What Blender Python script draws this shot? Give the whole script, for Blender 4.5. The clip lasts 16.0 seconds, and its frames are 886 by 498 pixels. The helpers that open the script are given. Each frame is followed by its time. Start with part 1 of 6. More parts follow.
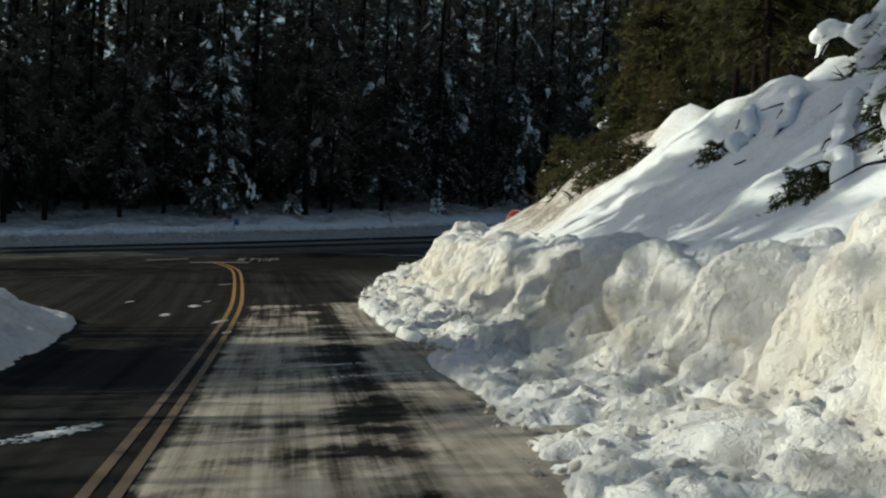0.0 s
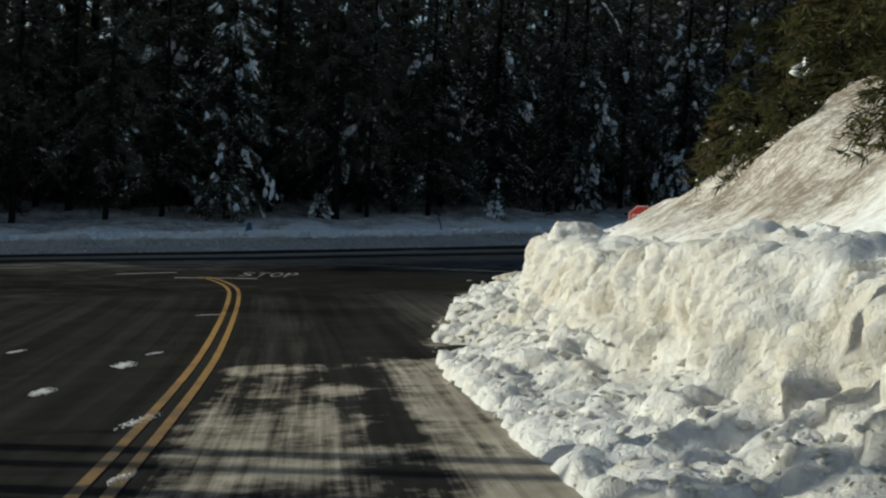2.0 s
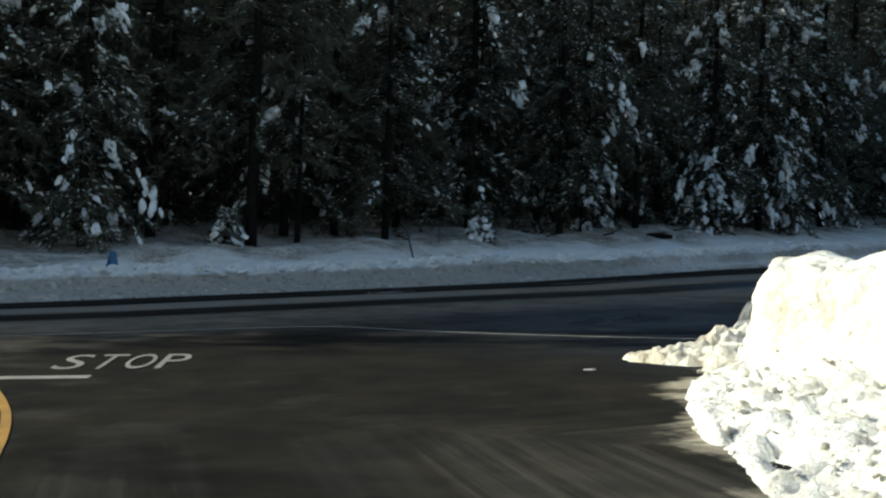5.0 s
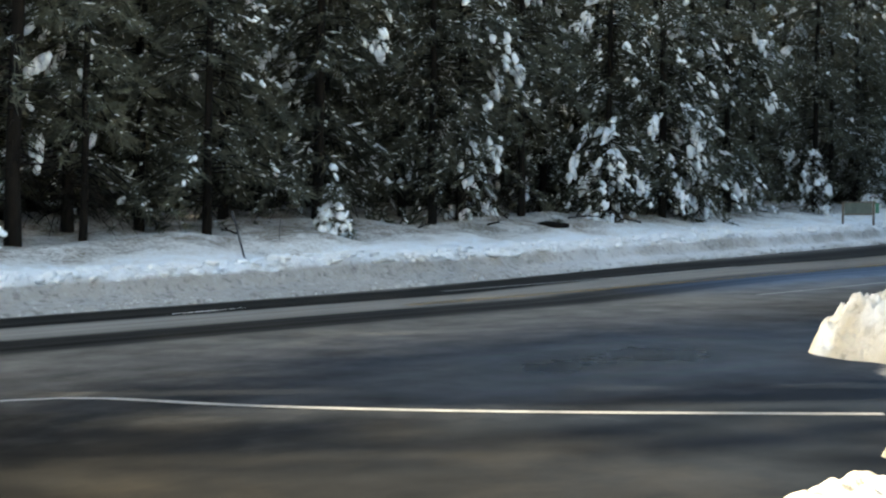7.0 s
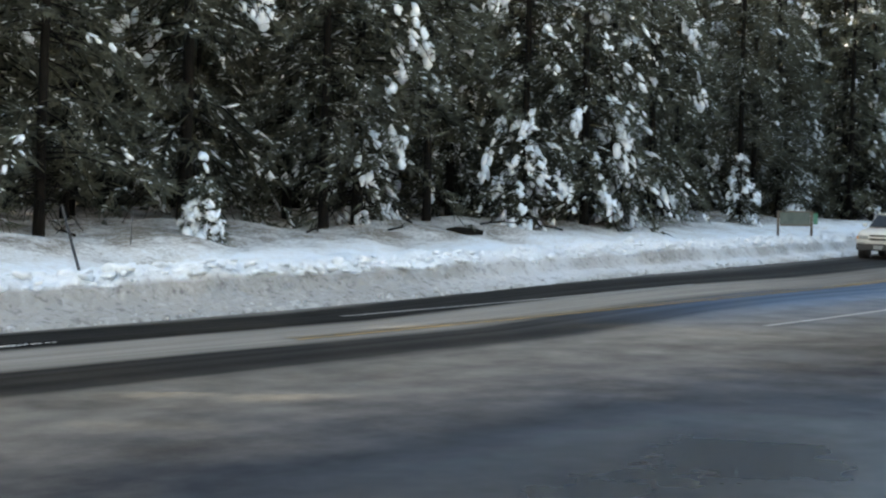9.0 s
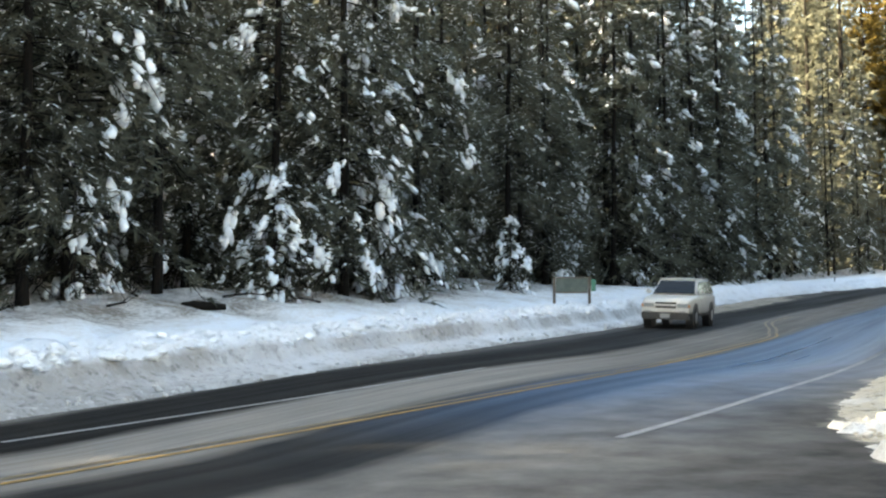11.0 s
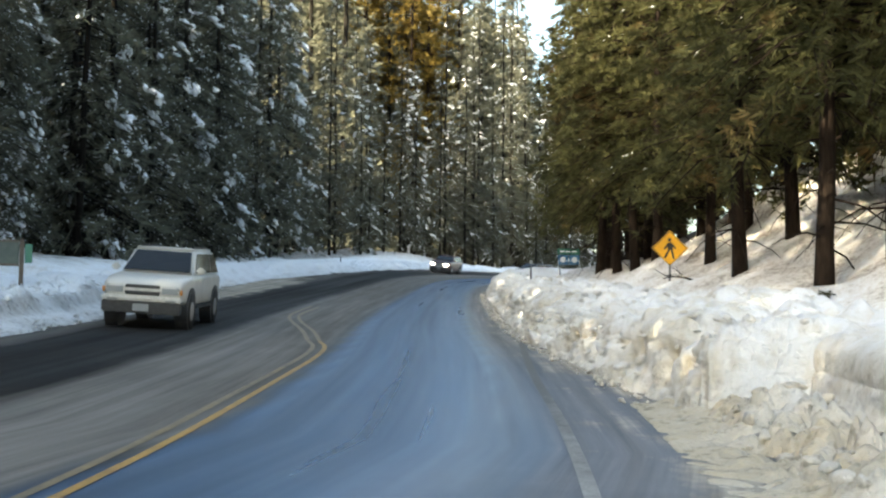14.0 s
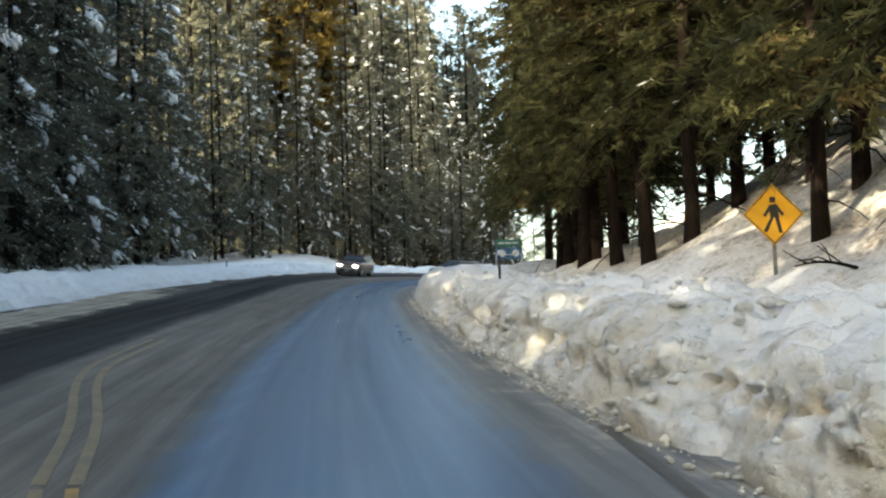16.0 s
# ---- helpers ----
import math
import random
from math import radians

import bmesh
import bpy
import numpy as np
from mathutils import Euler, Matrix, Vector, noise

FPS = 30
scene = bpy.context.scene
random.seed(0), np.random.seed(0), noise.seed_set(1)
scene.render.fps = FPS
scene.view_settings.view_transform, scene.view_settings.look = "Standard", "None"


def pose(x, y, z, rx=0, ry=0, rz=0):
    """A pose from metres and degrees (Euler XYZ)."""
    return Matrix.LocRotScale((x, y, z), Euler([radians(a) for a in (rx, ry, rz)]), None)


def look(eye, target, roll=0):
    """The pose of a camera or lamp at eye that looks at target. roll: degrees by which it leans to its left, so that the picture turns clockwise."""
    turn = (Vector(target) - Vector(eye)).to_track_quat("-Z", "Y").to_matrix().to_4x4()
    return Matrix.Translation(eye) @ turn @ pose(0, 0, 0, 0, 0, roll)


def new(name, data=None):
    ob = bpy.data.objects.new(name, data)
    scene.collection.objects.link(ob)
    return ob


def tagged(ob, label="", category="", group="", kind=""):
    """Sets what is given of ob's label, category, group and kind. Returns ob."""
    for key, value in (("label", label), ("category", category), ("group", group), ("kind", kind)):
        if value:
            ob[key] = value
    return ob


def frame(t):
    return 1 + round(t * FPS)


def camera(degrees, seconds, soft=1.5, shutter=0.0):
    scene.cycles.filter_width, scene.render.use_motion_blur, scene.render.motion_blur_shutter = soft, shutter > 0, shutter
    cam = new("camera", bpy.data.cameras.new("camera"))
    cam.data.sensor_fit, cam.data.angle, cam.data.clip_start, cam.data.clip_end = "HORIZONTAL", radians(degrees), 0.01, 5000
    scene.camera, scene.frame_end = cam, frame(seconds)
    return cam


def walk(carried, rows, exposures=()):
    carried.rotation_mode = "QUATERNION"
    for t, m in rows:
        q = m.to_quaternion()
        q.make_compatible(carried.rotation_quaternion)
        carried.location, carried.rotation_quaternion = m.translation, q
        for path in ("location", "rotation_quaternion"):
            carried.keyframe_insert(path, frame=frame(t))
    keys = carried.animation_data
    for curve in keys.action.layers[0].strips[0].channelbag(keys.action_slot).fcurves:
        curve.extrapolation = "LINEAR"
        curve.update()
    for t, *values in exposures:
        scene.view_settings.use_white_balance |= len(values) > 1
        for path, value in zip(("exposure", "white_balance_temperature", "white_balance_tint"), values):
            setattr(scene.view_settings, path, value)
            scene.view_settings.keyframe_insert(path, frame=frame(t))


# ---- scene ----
cam = camera(38.3, 16.0, soft=2.25)
METRES, EYE, TILT, LEAN, TURN = 97.0, 1.5, 0.5, -5.5, -34.5
ROWS = [
    (0.0, 0.0, 0.0, 0.0, -0.07, -1.47, 2.92),
    (0.5, -0.004, 0.0412, -0.0008, 0.24, -1.26, 3.12),
    (1.0, -0.0084, 0.0812, -0.0021, 0.57, -1.3, 3.15),
    (1.5, -0.0128, 0.1213, -0.003, 0.91, -1.09, 3.09),
    (2.0, -0.0175, 0.1608, -0.0039, 1.27, -0.76, 2.52),
    (2.5, -0.0227, 0.1995, -0.005, 1.74, -0.24, 2.28),
    (3.0, -0.0275, 0.2381, -0.0052, 2.32, -0.19, 2.19),
    (5.5, -0.0489, 0.4272, -0.0032, -5.23, 0.75, 3.4),
    (6.0, -0.0474, 0.4598, -0.0033, -7.22, 0.82, 3.25),
    (6.5, -0.0447, 0.4883, -0.0032, -8.89, 0.34, 4.08),
    (7.0, -0.0418, 0.5148, -0.0034, -10.3, -0.08, 4.63),
    (7.5, -0.0387, 0.5379, -0.0033, -11.91, -0.1, 4.66),
    (8.0, -0.0359, 0.5582, -0.0031, -13.23, -0.2, 4.25),
    (10.5, -0.0187, 0.627, -0.0019, -22.46, 1.45, 4.4),
    (11.0, -0.0107, 0.6468, -0.0014, -26.71, 2.16, 4.84),
    (11.5, -0.0001, 0.6669, -0.0016, -31.48, 1.89, 5.49),
    (12.0, 0.0137, 0.6896, -0.001, -36.55, 0.89, 5.38),
    (12.5, 0.029, 0.7111, -0.0013, -40.7, 0.45, 5.77),
    (13.0, 0.0468, 0.7336, -0.0015, -44.24, 0.02, 4.91),
    (13.5, 0.068, 0.7579, -0.0021, -47.41, -0.09, 3.49),
    (14.0, 0.0923, 0.7838, -0.003, -49.63, -0.43, 2.68),
    (14.5, 0.1202, 0.8113, -0.0042, -51.73, -0.52, 2.67),
    (15.0, 0.151, 0.8401, -0.0054, -52.81, -0.48, 3.53),
    (15.5, 0.1846, 0.8702, -0.0065, -53.52, -0.39, 4.29),
    (16.0, 0.2198, 0.9013, -0.0077, -54.19, -0.65, 4.79),
]
EXPOSURES = [(0.0, -0.4, 6000, -2), (3.2, -0.42, 5950, -2), (5.5, 1.0, 6250, -5), (6.0, 1.3, 6400, -6), (6.5, 2.03, 6750, -2), (8.0, 2.75, 7600, 4), (10.5, 3.09, 7750, 5), (12.5, 3.05, 7400, 2), (14.5, 2.65, 7400, 2), (16.0, 2.47, 7450, 2)]
walk(cam, [(t, pose(0, 0, EYE, TILT, LEAN, TURN) @ pose(METRES * x, METRES * y, METRES * z, 90 + pitch, roll, yaw)) for t, x, y, z, yaw, pitch, roll in ROWS], EXPOSURES)

# ---- world and sun ----
SUN_AZ, SUN_EL = radians(133.0), radians(21.0)   # azimuth counted from +x towards +y
world = bpy.data.worlds.new("winter_sky")
scene.world = world
world.use_nodes = True
wn = world.node_tree.nodes
sky = wn.new("ShaderNodeTexSky")
sky.sky_type, sky.sun_disc = "NISHITA", False
sky.sun_elevation, sky.sun_rotation = SUN_EL, radians(90) - SUN_AZ
sky.air_density, sky.dust_density, sky.ozone_density = 1.0, 2.5, 1.0
world.node_tree.links.new(sky.outputs[0], wn["Background"].inputs[0])
wn["Background"].inputs[1].default_value = 0.11
sun = new("sun", bpy.data.lights.new("sun", "SUN"))
sun.data.energy, sun.data.angle, sun.data.color = 5.0, radians(0.6), (1.0, 0.90, 0.74)
sun_way = Vector((math.cos(SUN_AZ) * math.cos(SUN_EL), math.sin(SUN_AZ) * math.cos(SUN_EL), math.sin(SUN_EL)))
sun.matrix_world = look(sun_way * 200, (0, 0, 0))


# ---- noise on arrays ----
def lattice(ix, iy, iz, seed):
    n = (ix * 374761393 + iy * 668265263 + iz * 2147483647 + seed * 974711) & 0xFFFFFFFF
    n = ((n ^ (n >> 13)) * 1274126177) & 0xFFFFFFFF
    return ((n ^ (n >> 16)) & 0xFFFF) / 32767.5 - 1.0


def vnoise(x, y, z=0.0, seed=0):
    """Smooth value noise, -1 to 1, on arrays."""
    x, y, z = np.broadcast_arrays(np.asarray(x, float), np.asarray(y, float), np.asarray(z, float))
    fx, fy, fz = np.floor(x), np.floor(y), np.floor(z)
    ix, iy, iz = fx.astype(np.int64), fy.astype(np.int64), fz.astype(np.int64)
    u, v, w = ((d * d * (3 - 2 * d)) for d in (x - fx, y - fy, z - fz))
    out = 0.0
    for a in (0, 1):
        for b in (0, 1):
            for c in (0, 1):
                out = out + lattice(ix + a, iy + b, iz + c, seed) * (u if a else 1 - u) * (v if b else 1 - v) * (w if c else 1 - w)
    return out


def fractal(x, y, z=0.0, octaves=4, seed=0):
    total, amp = 0.0, 1.0
    for o in range(octaves):
        total = total + amp * vnoise(np.asarray(x) * 2**o + 17.3 * o, np.asarray(y) * 2**o, np.asarray(z) * 2**o, seed + o)
        amp *= 0.5
    return total


def domes(x, y, seed=0):
    """Rounded lumps with creases between them, 0 to 1, on arrays."""
    x, y = np.broadcast_arrays(np.asarray(x, float), np.asarray(y, float))
    cx, cy, near = np.floor(x).astype(np.int64), np.floor(y).astype(np.int64), np.full(x.shape, 9.0)
    for a in (-1, 0, 1):
        for c in (-1, 0, 1):
            jx, jy = 0.42 * lattice(cx + a, cy + c, 1, seed), 0.42 * lattice(cx + a, cy + c, 2, seed)
            near = np.minimum(near, (cx + a + 0.5 + jx - x) ** 2 + (cy + c + 0.5 + jy - y) ** 2)
    return np.clip(1 - near / 0.85, 0, 1)


# ---- lie of the land ----
GROUND = [0.691, 1.992, 0.344, -0.053, 0.319, 0.554, 0.043, -0.084, 0.506, -0.181]


def gz(x, y):
    """Height of the roads' surface."""
    X, Y = (np.clip(x, -10, 188) - 45) / 40, (np.clip(y, -15, 76) - 50) / 25
    g = GROUND
    return g[0] + g[1] * X + g[2] * Y + g[3] * X * X + g[4] * X * Y + g[5] * Y * Y + g[6] * X**3 + g[7] * X * X * Y + g[8] * X * Y * Y + g[9] * Y**3


RIGHT_FOOT = [(-14, -28), (-6.5, -14), (0, -3.2), (5.3, 5.9), (8.9, 11.9), (12.8, 19.5), (16.6, 27.6), (20.5, 33.4), (26.8, 41.6), (29.6, 44.2),
              (33.5, 46.4), (39.0, 50.0), (47.3, 54.3), (52, 55.9), (58.5, 56.3), (67.2, 56.7), (74, 57.8), (80, 58.8), (87, 59.6), (100, 60.9),
              (119, 62.6), (137, 63.4), (145, 63.3), (155, 62.3), (165, 59.6), (176, 53.5), (186, 44), (194, 28)]
FAR_FOOT = [(-90, 88), (-30, 76), (0, 70), (18, 67.2), (30, 64.9), (44, 64.4), (56, 66.2), (63, 66.8), (77, 67.9), (87, 69.1), (101, 70.4), (111, 71.4),
            (128, 72.4), (143, 72.7), (155, 71.8), (164.5, 70.6), (176, 67.6), (186, 63.6), (196, 57), (205, 46), (213, 28)]
LEFT_FOOT = [(-20, -28), (-9, -6), (-1, 8), (4.6, 17.8), (7.3, 23.4), (9.1, 27.3), (9.2, 29.2), (7.2, 31.2), (0, 37), (-12, 45), (-40, 55), (-90, 70)]
LANE = [(-90, 81), (-30, 69), (0, 64), (20, 61.6), (42.4, 60.9), (51.9, 61.0), (59.7, 61.1), (66, 61.5), (74.3, 62.3), (82.9, 63.4), (97.6, 64.8), (110, 65.8), (123.4, 66.8), (135, 67.4),
        (145, 67.3), (158, 66.0), (170, 63.0), (181, 58), (191, 50), (200, 36)]
SIDE_YELLOW = [(-13, -22), (0.5, 3.6), (3.3, 9.0), (8.4, 18.7), (13.4, 28.2), (16.1, 33.7), (19.8, 41.5), (21.8, 46.0), (22.7, 49.2), (23.0, 51.2)]


def off_line(x, y, line):
    """Signed distance to a polyline (positive to its right), and the length along it, on arrays."""
    p = np.array(line, float)
    x, y = np.asarray(x, float), np.asarray(y, float)
    best, side, along, run = np.full(x.shape, 1e9), np.ones(x.shape), np.zeros(x.shape), 0.0
    for a, b in zip(p[:-1], p[1:]):
        d = b - a
        n = math.hypot(*d)
        t = np.clip(((x - a[0]) * d[0] + (y - a[1]) * d[1]) / n**2, 0, 1)
        qx, qy = x - a[0] - t * d[0], y - a[1] - t * d[1]
        dist, cross = np.hypot(qx, qy), d[0] * qy - d[1] * qx
        near = dist < best - 1e-9
        best, side, along = np.where(near, dist, best), np.where(near, np.where(cross < 0, 1.0, -1.0), side), np.where(near, run + t * n, along)
        run += n
    return best * side, along


def resample(line, step):
    p = np.array(line, float)
    for _ in range(2):                                   # round the corners
        q = np.empty((2 * len(p) - 2, 2))
        q[0::2], q[1::2] = 0.75 * p[:-1] + 0.25 * p[1:], 0.25 * p[:-1] + 0.75 * p[1:]
        p = np.vstack([p[:1], q, p[-1:]])
    s = np.r_[0, np.cumsum(np.hypot(*np.diff(p, axis=0).T))]
    t = np.arange(0, s[-1], step)
    x, y = np.interp(t, s, p[:, 0]), np.interp(t, s, p[:, 1])
    tx, ty = np.gradient(x), np.gradient(y)
    n = np.hypot(tx, ty)
    return t, x, y, ty / n, -tx / n                      # the last two point to the right


def ramp(v, *knots):
    return np.interp(v, [k[0] for k in knots], [k[1] for k in knots])


def hill(d, x):
    """Rise of the land to the right of the roads, d metres outside their edge."""
    steep = ramp(d, (0, -0.3), (1.8, -0.2), (2.8, 1.3), (4.2, 1.9), (7.5, 4.0), (9, 4.5), (12, 5.0), (30, 7.5), (60, 18), (200, 45))
    gentle = ramp(d, (0, -0.3), (1.8, -0.2), (2.6, 0.6), (4, 1.0), (6, 1.9), (9, 3.6), (14, 7.0), (30, 17), (60, 28), (200, 50))
    far = ramp(d, (0, -0.3), (1, -0.1), (2, 0.7), (8, 1.6), (16, 4), (30, 9), (60, 20), (200, 45))
    k = ramp(x, (34, 0), (50, 1))
    f = ramp(x, (104, 0), (125, 1))
    return (steep * (1 - k) + gentle * k) * (1 - f) + far * f


def verge(d, x):
    """Rise of the land beyond the highway's far edge."""
    return ramp(d, (0, -0.3), (1.9, -0.1), (2.8, 0.3), (5, 0.5), (9, 1.0), (14, 1.4), (40, 2.5), (100, 8), (300, 40)) * ramp(x, (90, 1.0), (110, 0.5))


def land(x, y):
    x, y = np.asarray(x, float), np.asarray(y, float)
    r, l, f = off_line(x, y, RIGHT_FOOT)[0], -off_line(x, y, LEFT_FOOT)[0], -off_line(x, y, FAR_FOOT)[0]
    out = np.maximum(np.maximum(r, l), f)
    base = gz(x, y)
    bumps = 0.2 * fractal(x / 2.2, y / 2.2, 0, 3, 5) + (0.7 * (domes(x / 1.5, y / 1.8, 21) - 0.8) * (x < 30) + 0.4 * vnoise(x / 6, y / 6, 0, 9) + (0.4 + 0.2 * (x < 32)) * np.abs(vnoise(x / 2.2, y / 2.2, 0, 12))) * np.clip((r - 3) / 4, 0, 1) + 0.34 * (domes(x / 1.1, y / 1.1, 33) - 0.7) * (x > 52) * np.clip((r - 2) / 1.5, 0, 1)
    rise = np.where(r >= out, hill(r, x), np.where(f >= out, verge(f, x), ramp(l, (0, -0.3), (1.5, -0.1), (2.6, 0.7), (10, 1.4), (60, 3), (200, 8))))
    return base + np.where(out > 0, rise + bumps * np.clip((out - 1.5) / 3, 0, 1), -0.35)


# ---- mesh helpers ----
def mesh_of(name, verts, faces, material, smooth=True):
    """A mesh from arrays of corners and of faces that all have three or four corners."""
    me = bpy.data.meshes.new(name)
    verts, faces = np.asarray(verts, np.float32).reshape(-1, 3), np.asarray(faces, np.int32)
    k = faces.shape[1]
    me.vertices.add(len(verts))
    me.vertices.foreach_set("co", verts.ravel())
    me.loops.add(faces.size)
    me.loops.foreach_set("vertex_index", faces.ravel())
    me.polygons.add(len(faces))
    me.polygons.foreach_set("loop_start", np.arange(0, faces.size, k, dtype=np.int32))
    me.polygons.foreach_set("use_smooth", np.full(len(faces), smooth))
    me.update(calc_edges=True)
    me.validate()
    for m in material if isinstance(material, (list, tuple)) else [material]:
        me.materials.append(m)
    return me


def sheet(name, px, py, pz, material, keep=None):
    """A grid of quads from 2D arrays; keep: which cells stay."""
    rows, cols = px.shape
    idx = np.arange(rows * cols).reshape(rows, cols)
    quads = np.stack([idx[:-1, :-1], idx[:-1, 1:], idx[1:, 1:], idx[1:, :-1]], -1).reshape(-1, 4)
    if keep is not None:
        quads = quads[keep.ravel()]
    verts = np.stack([px, py, pz], -1).reshape(-1, 3)
    used, inv = np.unique(quads, return_inverse=True)
    return mesh_of(name, verts[used], inv.reshape(-1, 4), material), used


def attribute(me, name, values):
    at = me.attributes.new(name, "FLOAT", "POINT")
    at.data.foreach_set("value", np.asarray(values, np.float32).ravel())


def part(name, bm, material, parent=None, label="", smooth=False):
    """Links a bmesh as one mesh object under a thing or a part."""
    me = bpy.data.meshes.new(name)
    bm.to_mesh(me)
    bm.free()
    me.polygons.foreach_set("use_smooth", [smooth] * len(me.polygons))
    me.materials.append(material)
    ob = new(name, me)
    ob.parent = parent
    return tagged(ob, label)


def child(name, me, parent, label=""):
    ob = new(name, me)
    ob.parent = parent
    return tagged(ob, label)


def thing(name, m, label, category, group="", kind=""):
    ob = new(name)
    ob.matrix_basis = m
    ob.empty_display_size = 0.2
    return tagged(ob, label, category, group, kind)


def box(bm, x0, x1, y0, y1, z0, z1, bevel=0.0):
    m = Matrix.Translation(((x0 + x1) / 2, (y0 + y1) / 2, (z0 + z1) / 2)) @ Matrix.Diagonal((x1 - x0, y1 - y0, z1 - z0, 1))
    vs = bmesh.ops.create_cube(bm, size=1, matrix=m)["verts"]
    if bevel:
        es = list({e for v in vs for e in v.link_edges})
        bmesh.ops.bevel(bm, geom=es, offset=bevel, segments=2, affect="EDGES", clamp_overlap=True)
    return bm


def rod(bm, a, b, r0, r1=None, sides=8):
    a, b = Vector(a), Vector(b)
    m = Matrix.Translation((a + b) / 2) @ (b - a).to_track_quat("Z", "Y").to_matrix().to_4x4()
    bmesh.ops.create_cone(bm, cap_ends=True, segments=sides, radius1=r0, radius2=r0 if r1 is None else r1, depth=(b - a).length, matrix=m)
    return bm


def polyplate(bm, pts, y0, y1):
    """A plate with the outline pts (x, z), from y0 to y1."""
    a = [bm.verts.new((x, y0, z)) for x, z in pts]
    b = [bm.verts.new((x, y1, z)) for x, z in pts]
    bm.faces.new(a)
    bm.faces.new(list(reversed(b)))
    for i in range(len(pts)):
        j = (i + 1) % len(pts)
        bm.faces.new((a[j], a[i], b[i], b[j]))
    bmesh.ops.recalc_face_normals(bm, faces=bm.faces)
    return bm


# ---- materials ----
def material(name, rough=0.7, metal=0.0):
    m = bpy.data.materials.new(name)
    m.use_nodes = True
    n = m.node_tree.nodes
    b = n["Principled BSDF"]
    b.inputs["Roughness"].default_value, b.inputs["Metallic"].default_value = rough, metal
    return m, n, m.node_tree.links, b


def noise_node(n, links, scale, detail=5.0, rough=0.55, vector=None, stretch=None):
    t = n.new("ShaderNodeTexNoise")
    t.inputs["Scale"].default_value, t.inputs["Detail"].default_value, t.inputs["Roughness"].default_value = scale, detail, rough
    if vector is None:
        g = n.new("ShaderNodeNewGeometry")
        vector = g.outputs["Position"]
    if stretch:
        mp = n.new("ShaderNodeMapping")
        mp.inputs["Scale"].default_value = stretch
        links.new(vector, mp.inputs["Vector"])
        vector = mp.outputs[0]
    links.new(vector, t.inputs["Vector"])
    return t.outputs["Fac"]


def ramp_node(n, links, fac, *stops):
    r = n.new("ShaderNodeValToRGB")
    while len(r.color_ramp.elements) < len(stops):
        r.color_ramp.elements.new(0.5)
    for e, (p, c) in zip(r.color_ramp.elements, stops):
        e.position, e.color = p, (*c, 1) if isinstance(c, tuple) else (c, c, c, 1)
    links.new(fac, r.inputs[0])
    return r.outputs[0]


def mix_node(n, links, fac, a, b, mode="MIX"):
    x = n.new("ShaderNodeMix")
    x.data_type, x.blend_type = "RGBA", mode
    for sock, v in ((x.inputs["Factor"], fac), (x.inputs["A"], a), (x.inputs["B"], b)):
        if isinstance(v, (int, float)):
            sock.default_value = v if sock.type == "VALUE" else (v, v, v, 1)
        elif isinstance(v, tuple):
            sock.default_value = (*v, 1)
        else:
            links.new(v, sock)
    return x.outputs["Result"]


def math_node(n, links, op, a, b=0.0, clamp=False):
    x = n.new("ShaderNodeMath")
    x.operation, x.use_clamp = op, clamp
    for sock, v in zip(x.inputs, (a, b)):
        if isinstance(v, (int, float)):
            sock.default_value = v
        else:
            links.new(v, sock)
    return x.outputs[0]


def bump(n, links, b, height, strength=0.4, distance=0.03):
    x = n.new("ShaderNodeBump")
    x.inputs["Strength"].default_value, x.inputs["Distance"].default_value = strength, distance
    links.new(height, x.inputs["Height"])
    links.new(x.outputs[0], b.inputs["Normal"])


def speckled(name, dark, light, scale=8.0, rough=0.7, metal=0.0, relief=0.0, stretch=None, fine=60.0):
    """A material whose colour wanders between two tones at two scales."""
    m, n, l, b = material(name, rough, metal)
    a = noise_node(n, l, scale, 5, 0.6, stretch=stretch)
    f = noise_node(n, l, fine, 3, 0.6, stretch=stretch)
    s = math_node(n, l, "ADD", math_node(n, l, "MULTIPLY", a, 0.65), math_node(n, l, "MULTIPLY", f, 0.35))
    l.new(ramp_node(n, l, s, (0.36, dark), (0.64, light)), b.inputs["Base Color"])
    if relief:
        bump(n, l, b, s, 0.6, relief)
    return m


